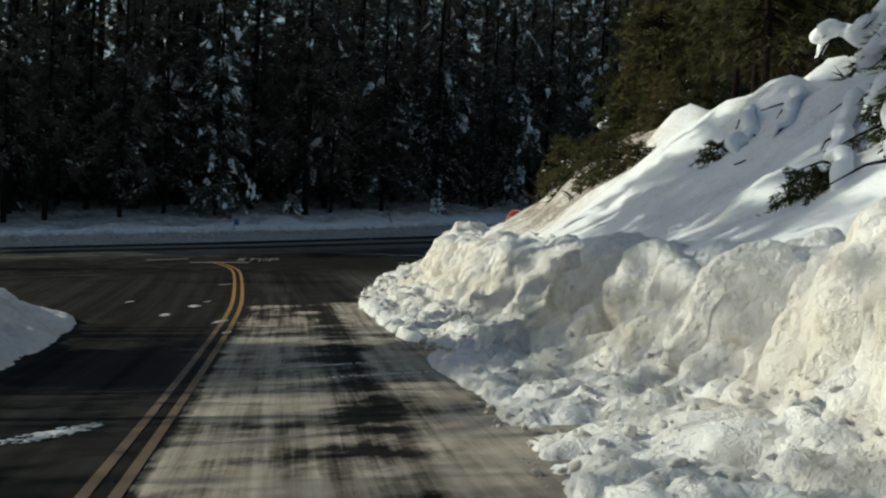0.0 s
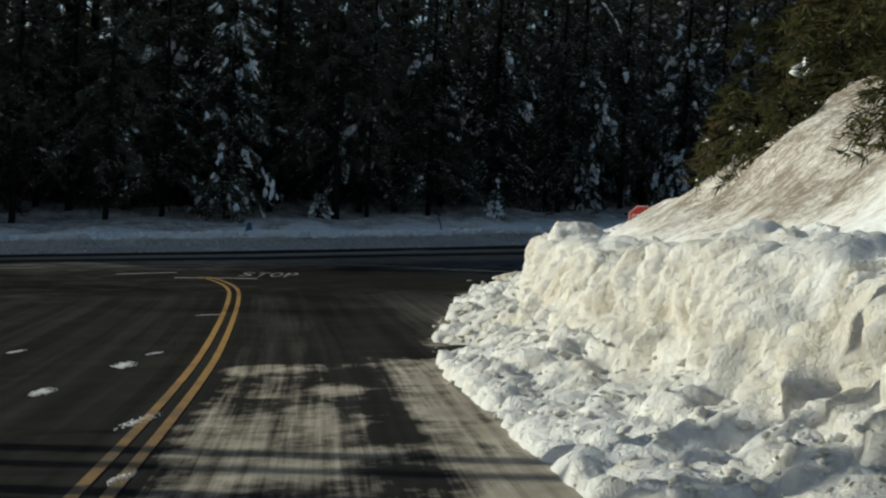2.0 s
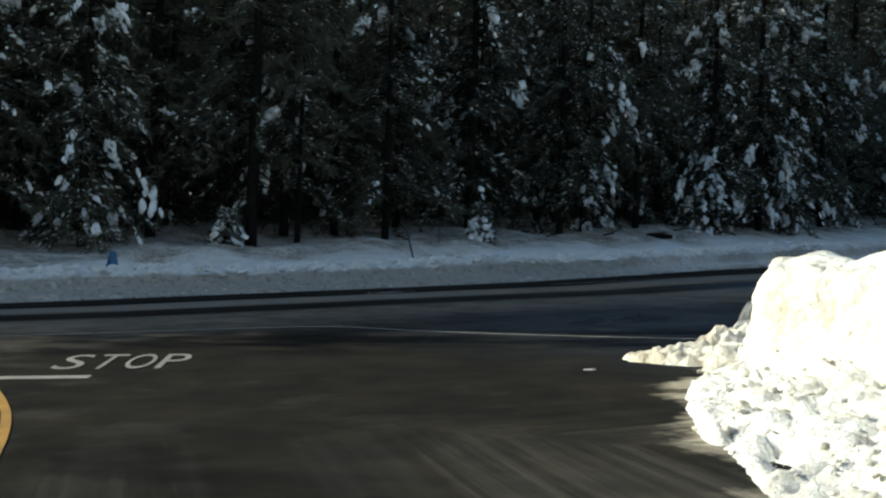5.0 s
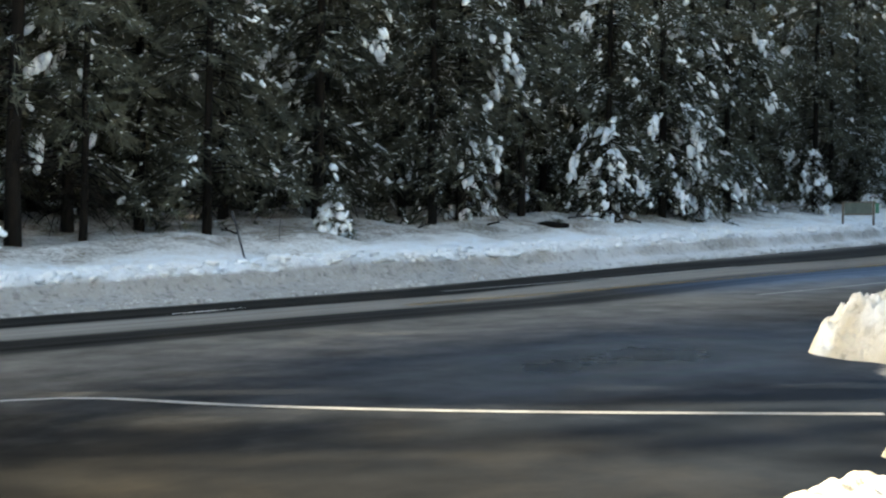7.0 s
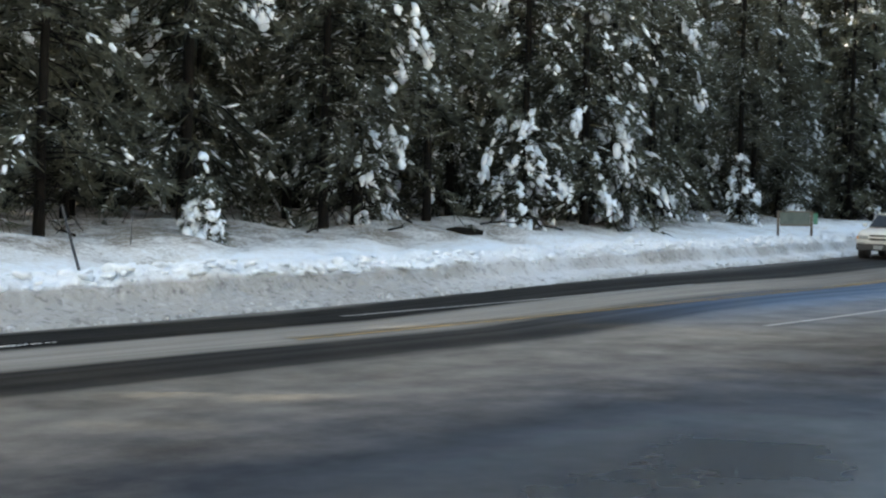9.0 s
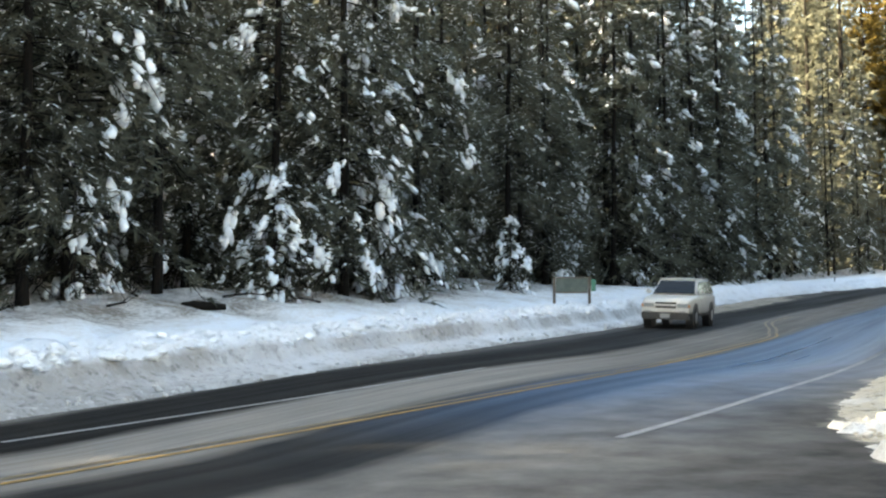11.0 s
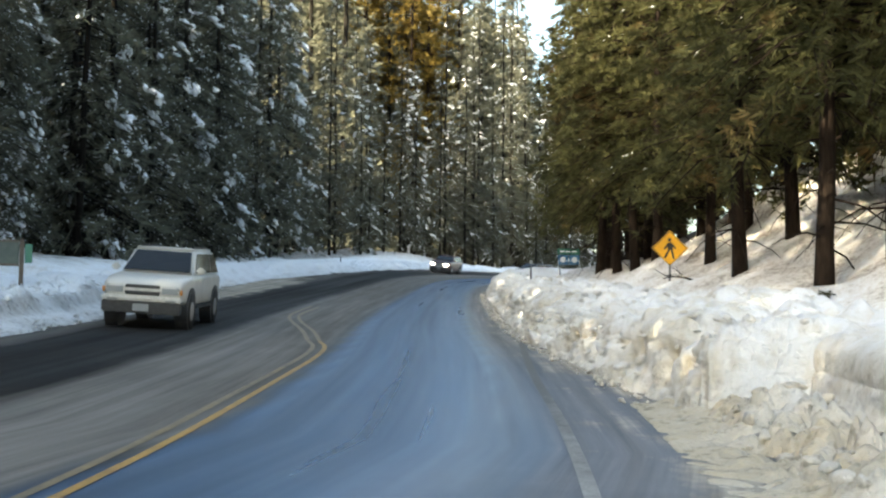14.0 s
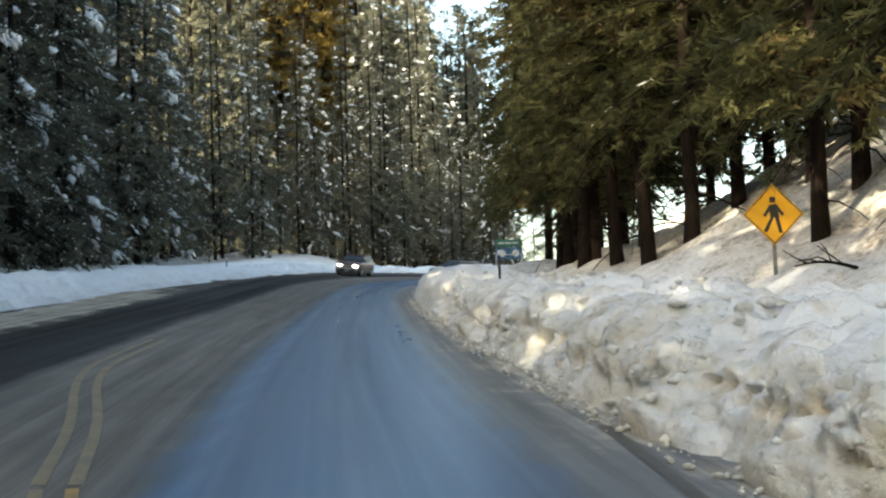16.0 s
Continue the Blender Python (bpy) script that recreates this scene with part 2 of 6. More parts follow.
def snow_material(name, clean, dirty, amount, grain=0.05, crumb=0.32, film_tone=(0.45, 0.435, 0.40)):
    m, n, l, b = material(name, 0.62)
    big, mid, fine = noise_node(n, l, 0.5, 4, 0.6), noise_node(n, l, 4.0, 5, 0.65), noise_node(n, l, 34.0, 4, 0.7)
    grey = math_node(n, l, "ADD", math_node(n, l, "MULTIPLY", big, 0.5), math_node(n, l, "MULTIPLY", mid, 0.5))
    dirt = ramp_node(n, l, grey, (0.62 - amount, 0.0), (0.72 - amount * 0.5, 1.0))
    specks = ramp_node(n, l, fine, (0.62, 0.0), (0.75, 1.0))
    # Per-vertex tone: plough dirt, plus shade painted into pits, a cut face and heaps.
    at = n.new("ShaderNodeAttribute")
    at.attribute_name = "grime"
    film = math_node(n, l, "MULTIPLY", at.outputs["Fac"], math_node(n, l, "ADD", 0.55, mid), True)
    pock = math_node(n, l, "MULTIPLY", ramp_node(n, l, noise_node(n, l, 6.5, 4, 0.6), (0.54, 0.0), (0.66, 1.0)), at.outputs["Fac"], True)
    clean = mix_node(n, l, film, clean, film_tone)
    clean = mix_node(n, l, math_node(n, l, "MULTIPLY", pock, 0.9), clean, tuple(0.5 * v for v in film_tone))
    c = mix_node(n, l, math_node(n, l, "MULTIPLY", dirt, 0.75), clean, dirty)
    c = mix_node(n, l, math_node(n, l, "MULTIPLY", math_node(n, l, "MULTIPLY", specks, dirt), 0.6), c, (0.22, 0.19, 0.15))
    l.new(c, b.inputs["Base Color"])
    b.inputs["Subsurface Weight"].default_value = 0.0
    b.inputs["Specular IOR Level"].default_value = 0.25
    crumbs = n.new("ShaderNodeTexVoronoi")
    crumbs.inputs["Scale"].default_value = 11.0
    place = n.new("ShaderNodeNewGeometry")
    warp = n.new("ShaderNodeVectorMath")
    warp.operation = "ADD"
    l.new(place.outputs["Position"], warp.inputs[0])
    l.new(math_node(n, l, "MULTIPLY", mid, 0.25), warp.inputs[1])
    l.new(warp.outputs[0], crumbs.inputs["Vector"])
    lumps = n.new("ShaderNodeTexVoronoi")
    lumps.inputs["Scale"].default_value = 4.6
    l.new(warp.outputs[0], lumps.inputs["Vector"])
    rubble = math_node(n, l, "ADD", math_node(n, l, "MULTIPLY", math_node(n, l, "SUBTRACT", 0.6, crumbs.outputs["Distance"]), crumb), math_node(n, l, "MULTIPLY", math_node(n, l, "SUBTRACT", 0.6, lumps.outputs["Distance"]), 1.6 * crumb))
    bump(n, l, b, math_node(n, l, "ADD", rubble, math_node(n, l, "ADD", math_node(n, l, "MULTIPLY", mid, 0.7), math_node(n, l, "MULTIPLY", fine, 0.3))), 0.9, grain)
    return m


SNOW = snow_material("fresh_snow", (0.86, 0.88, 0.91), (0.74, 0.74, 0.74), 0.05, 0.03, 0.0)
SNOW_BANK = snow_material("ploughed_snow", (0.84, 0.84, 0.84), (0.62, 0.57, 0.47), 0.13, 0.09, 0.26, film_tone=(0.54, 0.465, 0.34))
SNOW_VERGE = snow_material("roadside_snow", (0.84, 0.86, 0.88), (0.66, 0.65, 0.62), 0.06, 0.09, film_tone=(0.36, 0.345, 0.32))
SNOW_TREE = speckled("snow_on_branches", (0.76, 0.79, 0.83), (0.88, 0.9, 0.93), 3.0, 0.65, fine=20.0)


def forest_floor_material():
    """Snow strewn with needles and twigs under the trees."""
    m, n, l, b = material("littered_snow", 0.7)
    at = n.new("ShaderNodeAttribute")
    at.attribute_name = "litter"
    mid, fine = noise_node(n, l, 0.9, 5, 0.7), noise_node(n, l, 9.0, 5, 0.75)
    f = math_node(n, l, "ADD", math_node(n, l, "MULTIPLY", mid, 0.5), math_node(n, l, "MULTIPLY", fine, 0.5))
    f = math_node(n, l, "ADD", f, math_node(n, l, "MULTIPLY", at.outputs["Fac"], 0.21))
    l.new(ramp_node(n, l, f, (0.5, (0.86, 0.88, 0.9)), (0.64, (0.70, 0.67, 0.63)), (0.78, (0.2, 0.16, 0.12))), b.inputs["Base Color"])
    bump(n, l, b, math_node(n, l, "ADD", mid, fine), 0.5, 0.05)
    return m


GROUND_SNOW = forest_floor_material()


def asphalt_material():
    """Worn asphalt: wet dark wheel tracks, salt-grey strips between them, a film of packed snow on the side road, and
    the sky's reflection painted blue into the lane.
    """
    m, n, l, b = material("winter_asphalt", 0.5)
    att = {}
    for k in ("salt", "film", "wet", "brine", "apron"):
        a = n.new("ShaderNodeAttribute")
        a.attribute_name = k
        att[k] = a.outputs["Fac"]
    big, mid, grit = noise_node(n, l, 0.35, 4, 0.6), noise_node(n, l, 1.6, 6, 0.65), noise_node(n, l, 90.0, 2, 0.6)
    patchy = noise_node(n, l, 0.62, 8, 0.66)
    uv = n.new("ShaderNodeUVMap")
    uv.uv_map = "along"
    tracks = noise_node(n, l, 1.0, 5, 0.7, vector=uv.outputs[0], stretch=(0.12, 5.0, 1.0))
    lanes = noise_node(n, l, 1.0, 3, 0.55, vector=uv.outputs[0], stretch=(0.03, 1.7, 1.0))
    worn = noise_node(n, l, 1.3, 6, 0.62)
    tracks, lanes = mix_node(n, l, att["apron"], tracks, worn), mix_node(n, l, att["apron"], lanes, noise_node(n, l, 0.8, 4, 0.6))
    base = ramp_node(n, l, math_node(n, l, "ADD", math_node(n, l, "MULTIPLY", mid, 0.6), math_node(n, l, "MULTIPLY", grit, 0.4)), (0.3, (0.009, 0.0088, 0.0085)), (0.7, (0.021, 0.020, 0.0185)))
    stain = math_node(n, l, "MULTIPLY", ramp_node(n, l, patchy, (0.47, 0.0), (0.66, 1.0)), 0.16)
    base = mix_node(n, l, stain, base, (0.075, 0.062, 0.045))
    salted = ramp_node(n, l, math_node(n, l, "ADD", math_node(n, l, "MULTIPLY", tracks, 0.7), math_node(n, l, "MULTIPLY", grit, 0.3)), (0.35, (0.16, 0.148, 0.13)), (0.7, (0.29, 0.27, 0.24)))
    s = math_node(n, l, "ADD", att["salt"], math_node(n, l, "MULTIPLY", math_node(n, l, "SUBTRACT", tracks, 0.5), 0.5))
    s = math_node(n, l, "ADD", s, math_node(n, l, "MULTIPLY", math_node(n, l, "SUBTRACT", big, 0.5), 0.4), True)
    c = mix_node(n, l, s, base, salted)
    fm = math_node(n, l, "ADD", math_node(n, l, "MULTIPLY", math_node(n, l, "SUBTRACT", tracks, 0.5), 1.5), math_node(n, l, "MULTIPLY", math_node(n, l, "SUBTRACT", patchy, 0.5), 4.2))
    f = math_node(n, l, "MULTIPLY", math_node(n, l, "ADD", math_node(n, l, "MULTIPLY", att["film"], 2.0), math_node(n, l, "SUBTRACT", fm, 1.0)), 1.5, True)
    f = math_node(n, l, "MULTIPLY", f, math_node(n, l, "MULTIPLY", att["film"], 2.5, True))
    w = math_node(n, l, "ADD", att["wet"], math_node(n, l, "MULTIPLY", math_node(n, l, "SUBTRACT", lanes, 0.5), 0.7), True)
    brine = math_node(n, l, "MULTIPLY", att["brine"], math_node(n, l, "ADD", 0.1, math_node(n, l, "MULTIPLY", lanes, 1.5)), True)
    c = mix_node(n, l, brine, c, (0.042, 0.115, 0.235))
    packed = ramp_node(n, l, math_node(n, l, "ADD", math_node(n, l, "MULTIPLY", tracks, 0.6), math_node(n, l, "MULTIPLY", mid, 0.4)), (0.36, (0.21, 0.18, 0.14)), (0.64, (0.56, 0.505, 0.42)))
    c = mix_node(n, l, math_node(n, l, "MULTIPLY", f, 0.8), c, packed)
    l.new(c, b.inputs["Base Color"])
    r = math_node(n, l, "SUBTRACT", 0.95, math_node(n, l, "MULTIPLY", w, 0.7))
    l.new(math_node(n, l, "ADD", r, math_node(n, l, "MULTIPLY", f, 0.3)), b.inputs["Roughness"])
    l.new(math_node(n, l, "ADD", 0.015, math_node(n, l, "MULTIPLY", w, 0.45)), b.inputs["Specular IOR Level"])
    bump(n, l, b, math_node(n, l, "ADD", math_node(n, l, "MULTIPLY", grit, 0.4), math_node(n, l, "MULTIPLY", f, 0.8)), 0.25, 0.012)
    return m


ASPHALT = asphalt_material()


def paint_material(name, colour, worn=0.5):
    m, n, l, b = material(name, 0.6)
    mid, fine = noise_node(n, l, 2.2, 6, 0.7), noise_node(n, l, 40.0, 3, 0.7)
    at = n.new("ShaderNodeAttribute")
    at.attribute_name = "wear"
    f = math_node(n, l, "ADD", math_node(n, l, "MULTIPLY", mid, 0.6), math_node(n, l, "MULTIPLY", fine, 0.4))
    f = math_node(n, l, "ADD", f, at.outputs["Fac"])
    l.new(ramp_node(n, l, f, (worn - 0.12, colour), (worn + 0.2, tuple(0.2 * v + 0.03 for v in colour)), (worn + 0.5, (0.085, 0.07, 0.05))), b.inputs["Base Color"])
    return m


YELLOW_PAINT = paint_material("yellow_road_paint", (0.42, 0.235, 0.04), 0.52)
FAINT_PAINT = paint_material("faded_yellow_paint", (0.25, 0.18, 0.08), 0.47)
SIDE_PAINT = paint_material("dirty_yellow_paint", (0.44, 0.235, 0.03), 0.5)
WHITE_PAINT = paint_material("white_road_paint", (0.34, 0.33, 0.31), 0.52)
LETTER_PAINT = paint_material("white_letter_paint", (0.33, 0.32, 0.30), 0.48)
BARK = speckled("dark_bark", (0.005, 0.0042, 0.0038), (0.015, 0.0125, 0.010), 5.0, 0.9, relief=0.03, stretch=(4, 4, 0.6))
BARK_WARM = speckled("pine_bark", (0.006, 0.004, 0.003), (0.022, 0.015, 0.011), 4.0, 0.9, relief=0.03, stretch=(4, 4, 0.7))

for bark in (BARK, BARK_WARM):
    bark.node_tree.nodes["Principled BSDF"].inputs["Specular IOR Level"].default_value = 0.1


def needle_material(name, dark, light, rust=None):
    m, n, l, b = material(name, 0.75)
    g = n.new("ShaderNodeNewGeometry")
    o = n.new("ShaderNodeObjectInfo")
    v = math_node(n, l, "ADD", math_node(n, l, "MULTIPLY", g.outputs["Random Per Island"], 0.6), math_node(n, l, "MULTIPLY", o.outputs["Random"], 0.4))
    tone = ramp_node(n, l, v, (0.1, dark), (0.9, light))
    if rust:
        brown = ramp_node(n, l, noise_node(n, l, 0.45, 3, 0.6), (0.56, 0.0), (0.68, 1.0))
        tone = mix_node(n, l, math_node(n, l, "MULTIPLY", brown, 0.55), tone, rust)
    l.new(tone, b.inputs["Base Color"])
    b.inputs["Specular IOR Level"].default_value = 0.2
    glow = n.new("ShaderNodeBsdfTranslucent")
    l.new(mix_node(n, l, 1.0, tone, 1.5, "MULTIPLY"), glow.inputs["Color"])
    both = n.new("ShaderNodeMixShader")
    both.inputs[0].default_value = 0.4
    l.new(b.outputs[0], both.inputs[1])
    l.new(glow.outputs[0], both.inputs[2])
    l.new(both.outputs[0], n["Material Output"].inputs["Surface"])
    return m


FIR = needle_material("fir_needles", (0.06, 0.062, 0.048), (0.132, 0.134, 0.098))
PINE = needle_material("pine_needles", (0.03, 0.033, 0.013), (0.08, 0.077, 0.03), (0.1, 0.055, 0.022))
# Warm tone puts the sunlight on the far crowns into the needle colour.
SUNLIT = needle_material("gold_needles", (0.06, 0.047, 0.013), (0.2, 0.14, 0.034))


# ---- land and roads ----
def axis(lo, a, b, hi, step, grow=1.22):
    mid = list(np.arange(a, b + step / 2, step))
    left, right, d = [], [], step
    while (left[-1] if left else a) > lo:
        d *= grow
        left.append((left[-1] if left else a) - d)
    d = step
    while (right[-1] if right else b) < hi:
        d *= grow
        right.append((right[-1] if right else b) + d)
    return np.array(left[::-1] + mid + right)


gx, gy = np.meshgrid(axis(-900, 0, 112, 1200, 0.55), axis(-900, 2, 80, 1200, 0.55))
me, used = sheet("ground", gx, gy, land(gx, gy), GROUND_SNOW)
rg = off_line(gx, gy, RIGHT_FOOT)[0]
litter = np.clip((-off_line(gx, gy, FAR_FOOT)[0] - 4.4) / 3.0, 0, 1)
litter = litter + np.where(gx < 50, np.clip((rg - 2.5) / 2, 0, 1) * ramp(gy, (20.5, 0.05), (24, 1.12), (36, 1.12), (44, 0.55)), 0.8 * np.clip((rg - 2.5) / 3, 0, 1))
attribute(me, "litter", litter.ravel()[used])
tagged(new("ground", me), "snow-covered forest ground strewn with needles beside the roads", "ground", kind="structure")

rx, ry = np.meshgrid(np.arange(-30, 212, 0.27), np.arange(-26, 86, 0.27))
dr, dl, df = off_line(rx, ry, RIGHT_FOOT)[0], -off_line(rx, ry, LEFT_FOOT)[0], -off_line(rx, ry, FAR_FOOT)[0]
inside = np.maximum(np.maximum(dr, dl), df) < 1.3
keep = inside[:-1, :-1] & inside[1:, 1:] & inside[:-1, 1:] & inside[1:, :-1]
me, used = sheet("road", rx, ry, gz(rx, ry), ASPHALT, keep)
lat, along = off_line(rx, ry, np.column_stack(resample(LANE, 2.0)[1:3]))
near_kerb = ramp(-df, (0, -5), (0.4, -4.5), (2.2, -2.2), (3.95, 0.05), (5.8, 2.2), (8, 4.4), (12, 8.5), (60, 50))   # the wheel tracks keep to the far edge before the bend
lat = lat + (near_kerb - lat) * ramp(rx, (50, 1), (62, 0))
slat, salong = off_line(rx, ry, SIDE_YELLOW)
on_side = np.clip((54 - ry - 0.25 * rx) / 6, 0, 1) * np.clip((29 - rx) / 6, 0, 1)
hw_salt = ramp(lat, (-9, 0.55), (-4.9, 0.5), (-4.5, -0.15), (-2.5, -0.15), (-2.1, 0.95), (-0.4, 0.95), (0.05, 0.6), (0.35, -0.2), (1.9, -0.2), (2.3, 0.6), (3.6, 0.75), (5.0, 0.55), (6.5, 0.3), (9, -0.05), (20, -0.2))
hw_salt = np.where((lat > 1.5) & (hw_salt > 0), hw_salt * ramp(rx, (36, 0.75), (60, 1.0)), hw_salt)
hw_salt = np.where((lat > 3.0) & (rx > 50), np.maximum(hw_salt, 0.9 * ramp(rx, (50, 0.4), (60, 1.0))) * ramp(lat, (3.0, 0.6), (3.6, 1.0), (9, 1.0)), hw_salt)
hw_salt = np.where((lat < 0.1) & (hw_salt > 0.2), hw_salt * ramp(rx, (56, 1.0), (66, 0.68)), hw_salt)
hw_salt = hw_salt * ramp(rx, (14, 0.5), (26, 1.0), (400, 1.0))
salt = hw_salt * (1 - on_side) + on_side * ramp(slat, (-6, -0.3), (-0.3, -0.3), (0.4, 0.0), (1.4, 0.05), (2.2, -0.3), (4, 0.2))
film = 0.9 * on_side * ramp(slat, (-6.0, 0.1), (-3, 0.16), (-1.2, 0.0), (0.1, 0.25), (0.35, 0.96), (1.6, 0.94), (2.0, 0.6), (2.3, 0.6), (2.7, 1.0), (3.4, 1.0), (6, 1)) * ramp(salong, (0, 1), (50, 1), (58, 0.8), (60.5, 0.0))
film = np.maximum(film, np.clip(1.0 - np.minimum(np.abs(-dr), 3) / 0.8, 0, 1) * (1 - 0.4 * on_side))
film = np.maximum(film, 0.46 * np.clip(1.4 - np.abs(dr) / 1.5, 0, 1) * (rx > 62))
film = np.maximum(film, 0.95 * np.clip((-lat - 4.4) / 0.8, 0, 1) * ramp(rx, (86, 0), (91, 1), (110, 1), (125, 0)))
wet = (1 - on_side) * ramp(lat, (-9, 0.2), (-2.4, 0.25), (-0.3, 0.2), (0.5, 0.85), (2.9, 0.9), (3.6, 0.35), (9, 0.2)) * ramp(rx, (30, 0.08), (44, 0.3), (60, 1)) + on_side * 0.05
wet = np.maximum(wet, 1.05 * np.exp(-((rx - 37.0) / 4.0) ** 2 - ((ry - 52.6) / 2.0) ** 2)) - 0.3 * np.exp(-((rx - 30.5) / 5.0) ** 2 - ((ry - 48.2) / 3.0) ** 2)
salt = salt - 0.6 * np.exp(-((rx - 35.5) / 5.5) ** 2 - ((ry - 51.0) / 3.6) ** 2)
salt = salt - 0.45 * np.exp(-((rx - 30.5) / 5.0) ** 2 - ((ry - 48.2) / 3.0) ** 2)
# Blue of the reflected sky, painted into the near lane's colour.
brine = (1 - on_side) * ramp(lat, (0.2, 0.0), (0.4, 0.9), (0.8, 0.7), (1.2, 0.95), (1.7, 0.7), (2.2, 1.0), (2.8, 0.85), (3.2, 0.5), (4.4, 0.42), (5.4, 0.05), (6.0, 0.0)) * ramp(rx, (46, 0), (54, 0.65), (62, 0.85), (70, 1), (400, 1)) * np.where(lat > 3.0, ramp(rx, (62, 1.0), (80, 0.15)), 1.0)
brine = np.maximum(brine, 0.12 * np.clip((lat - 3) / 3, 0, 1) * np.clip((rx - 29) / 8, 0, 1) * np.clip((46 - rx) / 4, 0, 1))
apron = np.clip((lat - 1.9) / 0.6, 0, 1) * np.clip((62 - rx) / 6, 0, 1) * (1 - np.clip((46 - ry) / 4, 0, 1) * (rx < 30))
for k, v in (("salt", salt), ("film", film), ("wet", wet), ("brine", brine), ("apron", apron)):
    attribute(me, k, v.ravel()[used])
lay = me.uv_layers.new(name="along")
loop_vert = np.empty(len(me.loops), np.int32)
me.loops.foreach_get("vertex_index", loop_vert)
mixed = np.stack([np.where(on_side > 0.5, salong, along).ravel()[used], np.where(on_side > 0.5, slat, lat).ravel()[used]], -1)
lay.uv.foreach_set("vector", mixed[loop_vert].astype(np.float32).ravel())
tagged(new("road", me), "wet dark asphalt with salt-grey strips, packed snow and painted sky sheen", "road", kind="structure")


def at_length(line, x, y):
    """Length along a line at its point nearest to x, y."""
    t, px, py, _, _ = resample(line, 0.16)
    return t[np.argmin((px - x) ** 2 + (py - y) ** 2)]


def stripe(name, line, offset, width, mat, label, start=0.0, end=1e9, step=0.5, wear=None):
    t, x, y, nx, ny = resample(line, step)
    k = (t >= start) & (t <= end)
    x, y, nx, ny = x[k], y[k], nx[k], ny[k]
    px = np.stack([x + nx * (offset - width / 2), x + nx * (offset + width / 2)], -1)
    py = np.stack([y + ny * (offset - width / 2), y + ny * (offset + width / 2)], -1)
    me, _ = sheet(name, px, py, gz(px, py) + 0.008, mat)
    if wear:
        attribute(me, "wear", np.repeat(ramp(t[k], *wear), 2))
    return tagged(new(name, me), label, "road marking", "road markings", "structure")


HW_YELLOW = [(-60, 75), (-30, 69.2), (0, 64), (20, 61.8), (42.4, 60.9), (51.9, 61.0), (59.7, 61.1), (66, 61.6), (73.3, 62.2), (75.6, 62.9)]
TAPER = [(75.4, 62.84), (78.5, 63.6), (82.0, 64.7), (84.5, 65.3), (87, 65.6), (91, 66.0)]
y_start = at_length(HW_YELLOW, 41, 60.95)
stripe("yellow_line", HW_YELLOW, 0.1, 0.085, YELLOW_PAINT, "worn double yellow line along the highway", y_start)
stripe("yellow_line", HW_YELLOW, -0.12, 0.09, FAINT_PAINT, "worn double yellow line along the highway", y_start)
for o in (-0.12, 0.12):
    stripe("yellow_line", TAPER, o, 0.10, FAINT_PAINT, "faded yellow taper between two lines")
    stripe("yellow_line", SIDE_YELLOW, o + 0.02, 0.10, SIDE_PAINT, "worn double yellow line along the side road", wear=((30, 0.24), (44, 0.22), (51, 0.18), (57, 0.06), (61, 0.0)))
stripe("edge_line", [(47.8, 57.4), (50.6, 57.36), (55.4, 57.45), (59.0, 57.46), (64.5, 57.8), (70, 58.3), (79.5, 58.9)], 0, 0.13, WHITE_PAINT, "worn white edge line of the highway", wear=((0, 0), (13, 0.05), (19, 0.22), (32, 0.5)))
stripe("edge_line", [(14, 58.8), (22, 57.2), (26.8, 56.0), (30.3, 55.1), (31.2, 54.6), (31.7, 53.0), (32.9, 50.9), (34.9, 48.2)], 0, 0.13, WHITE_PAINT, "white line round the mouth of the side road")
stripe("lane_line", [(44.4, 63.1), (50, 63.2), (57.3, 63.7)], 0, 0.1, WHITE_PAINT, "white line of the turning lane")
stripe("stop_bar", [(21.0, 53.2), (22.0, 53.3), (23.0, 53.3)], 0, 0.3, WHITE_PAINT, "worn white stop bar beside the yellow line")
stripe("stop_bar", [(22.0, 50.85), (23.2, 50.2), (24.3, 49.5)], 0, 0.34, WHITE_PAINT, "worn white stop bar across the lane")


# ---- banks of ploughed snow ----
LUMPS = []


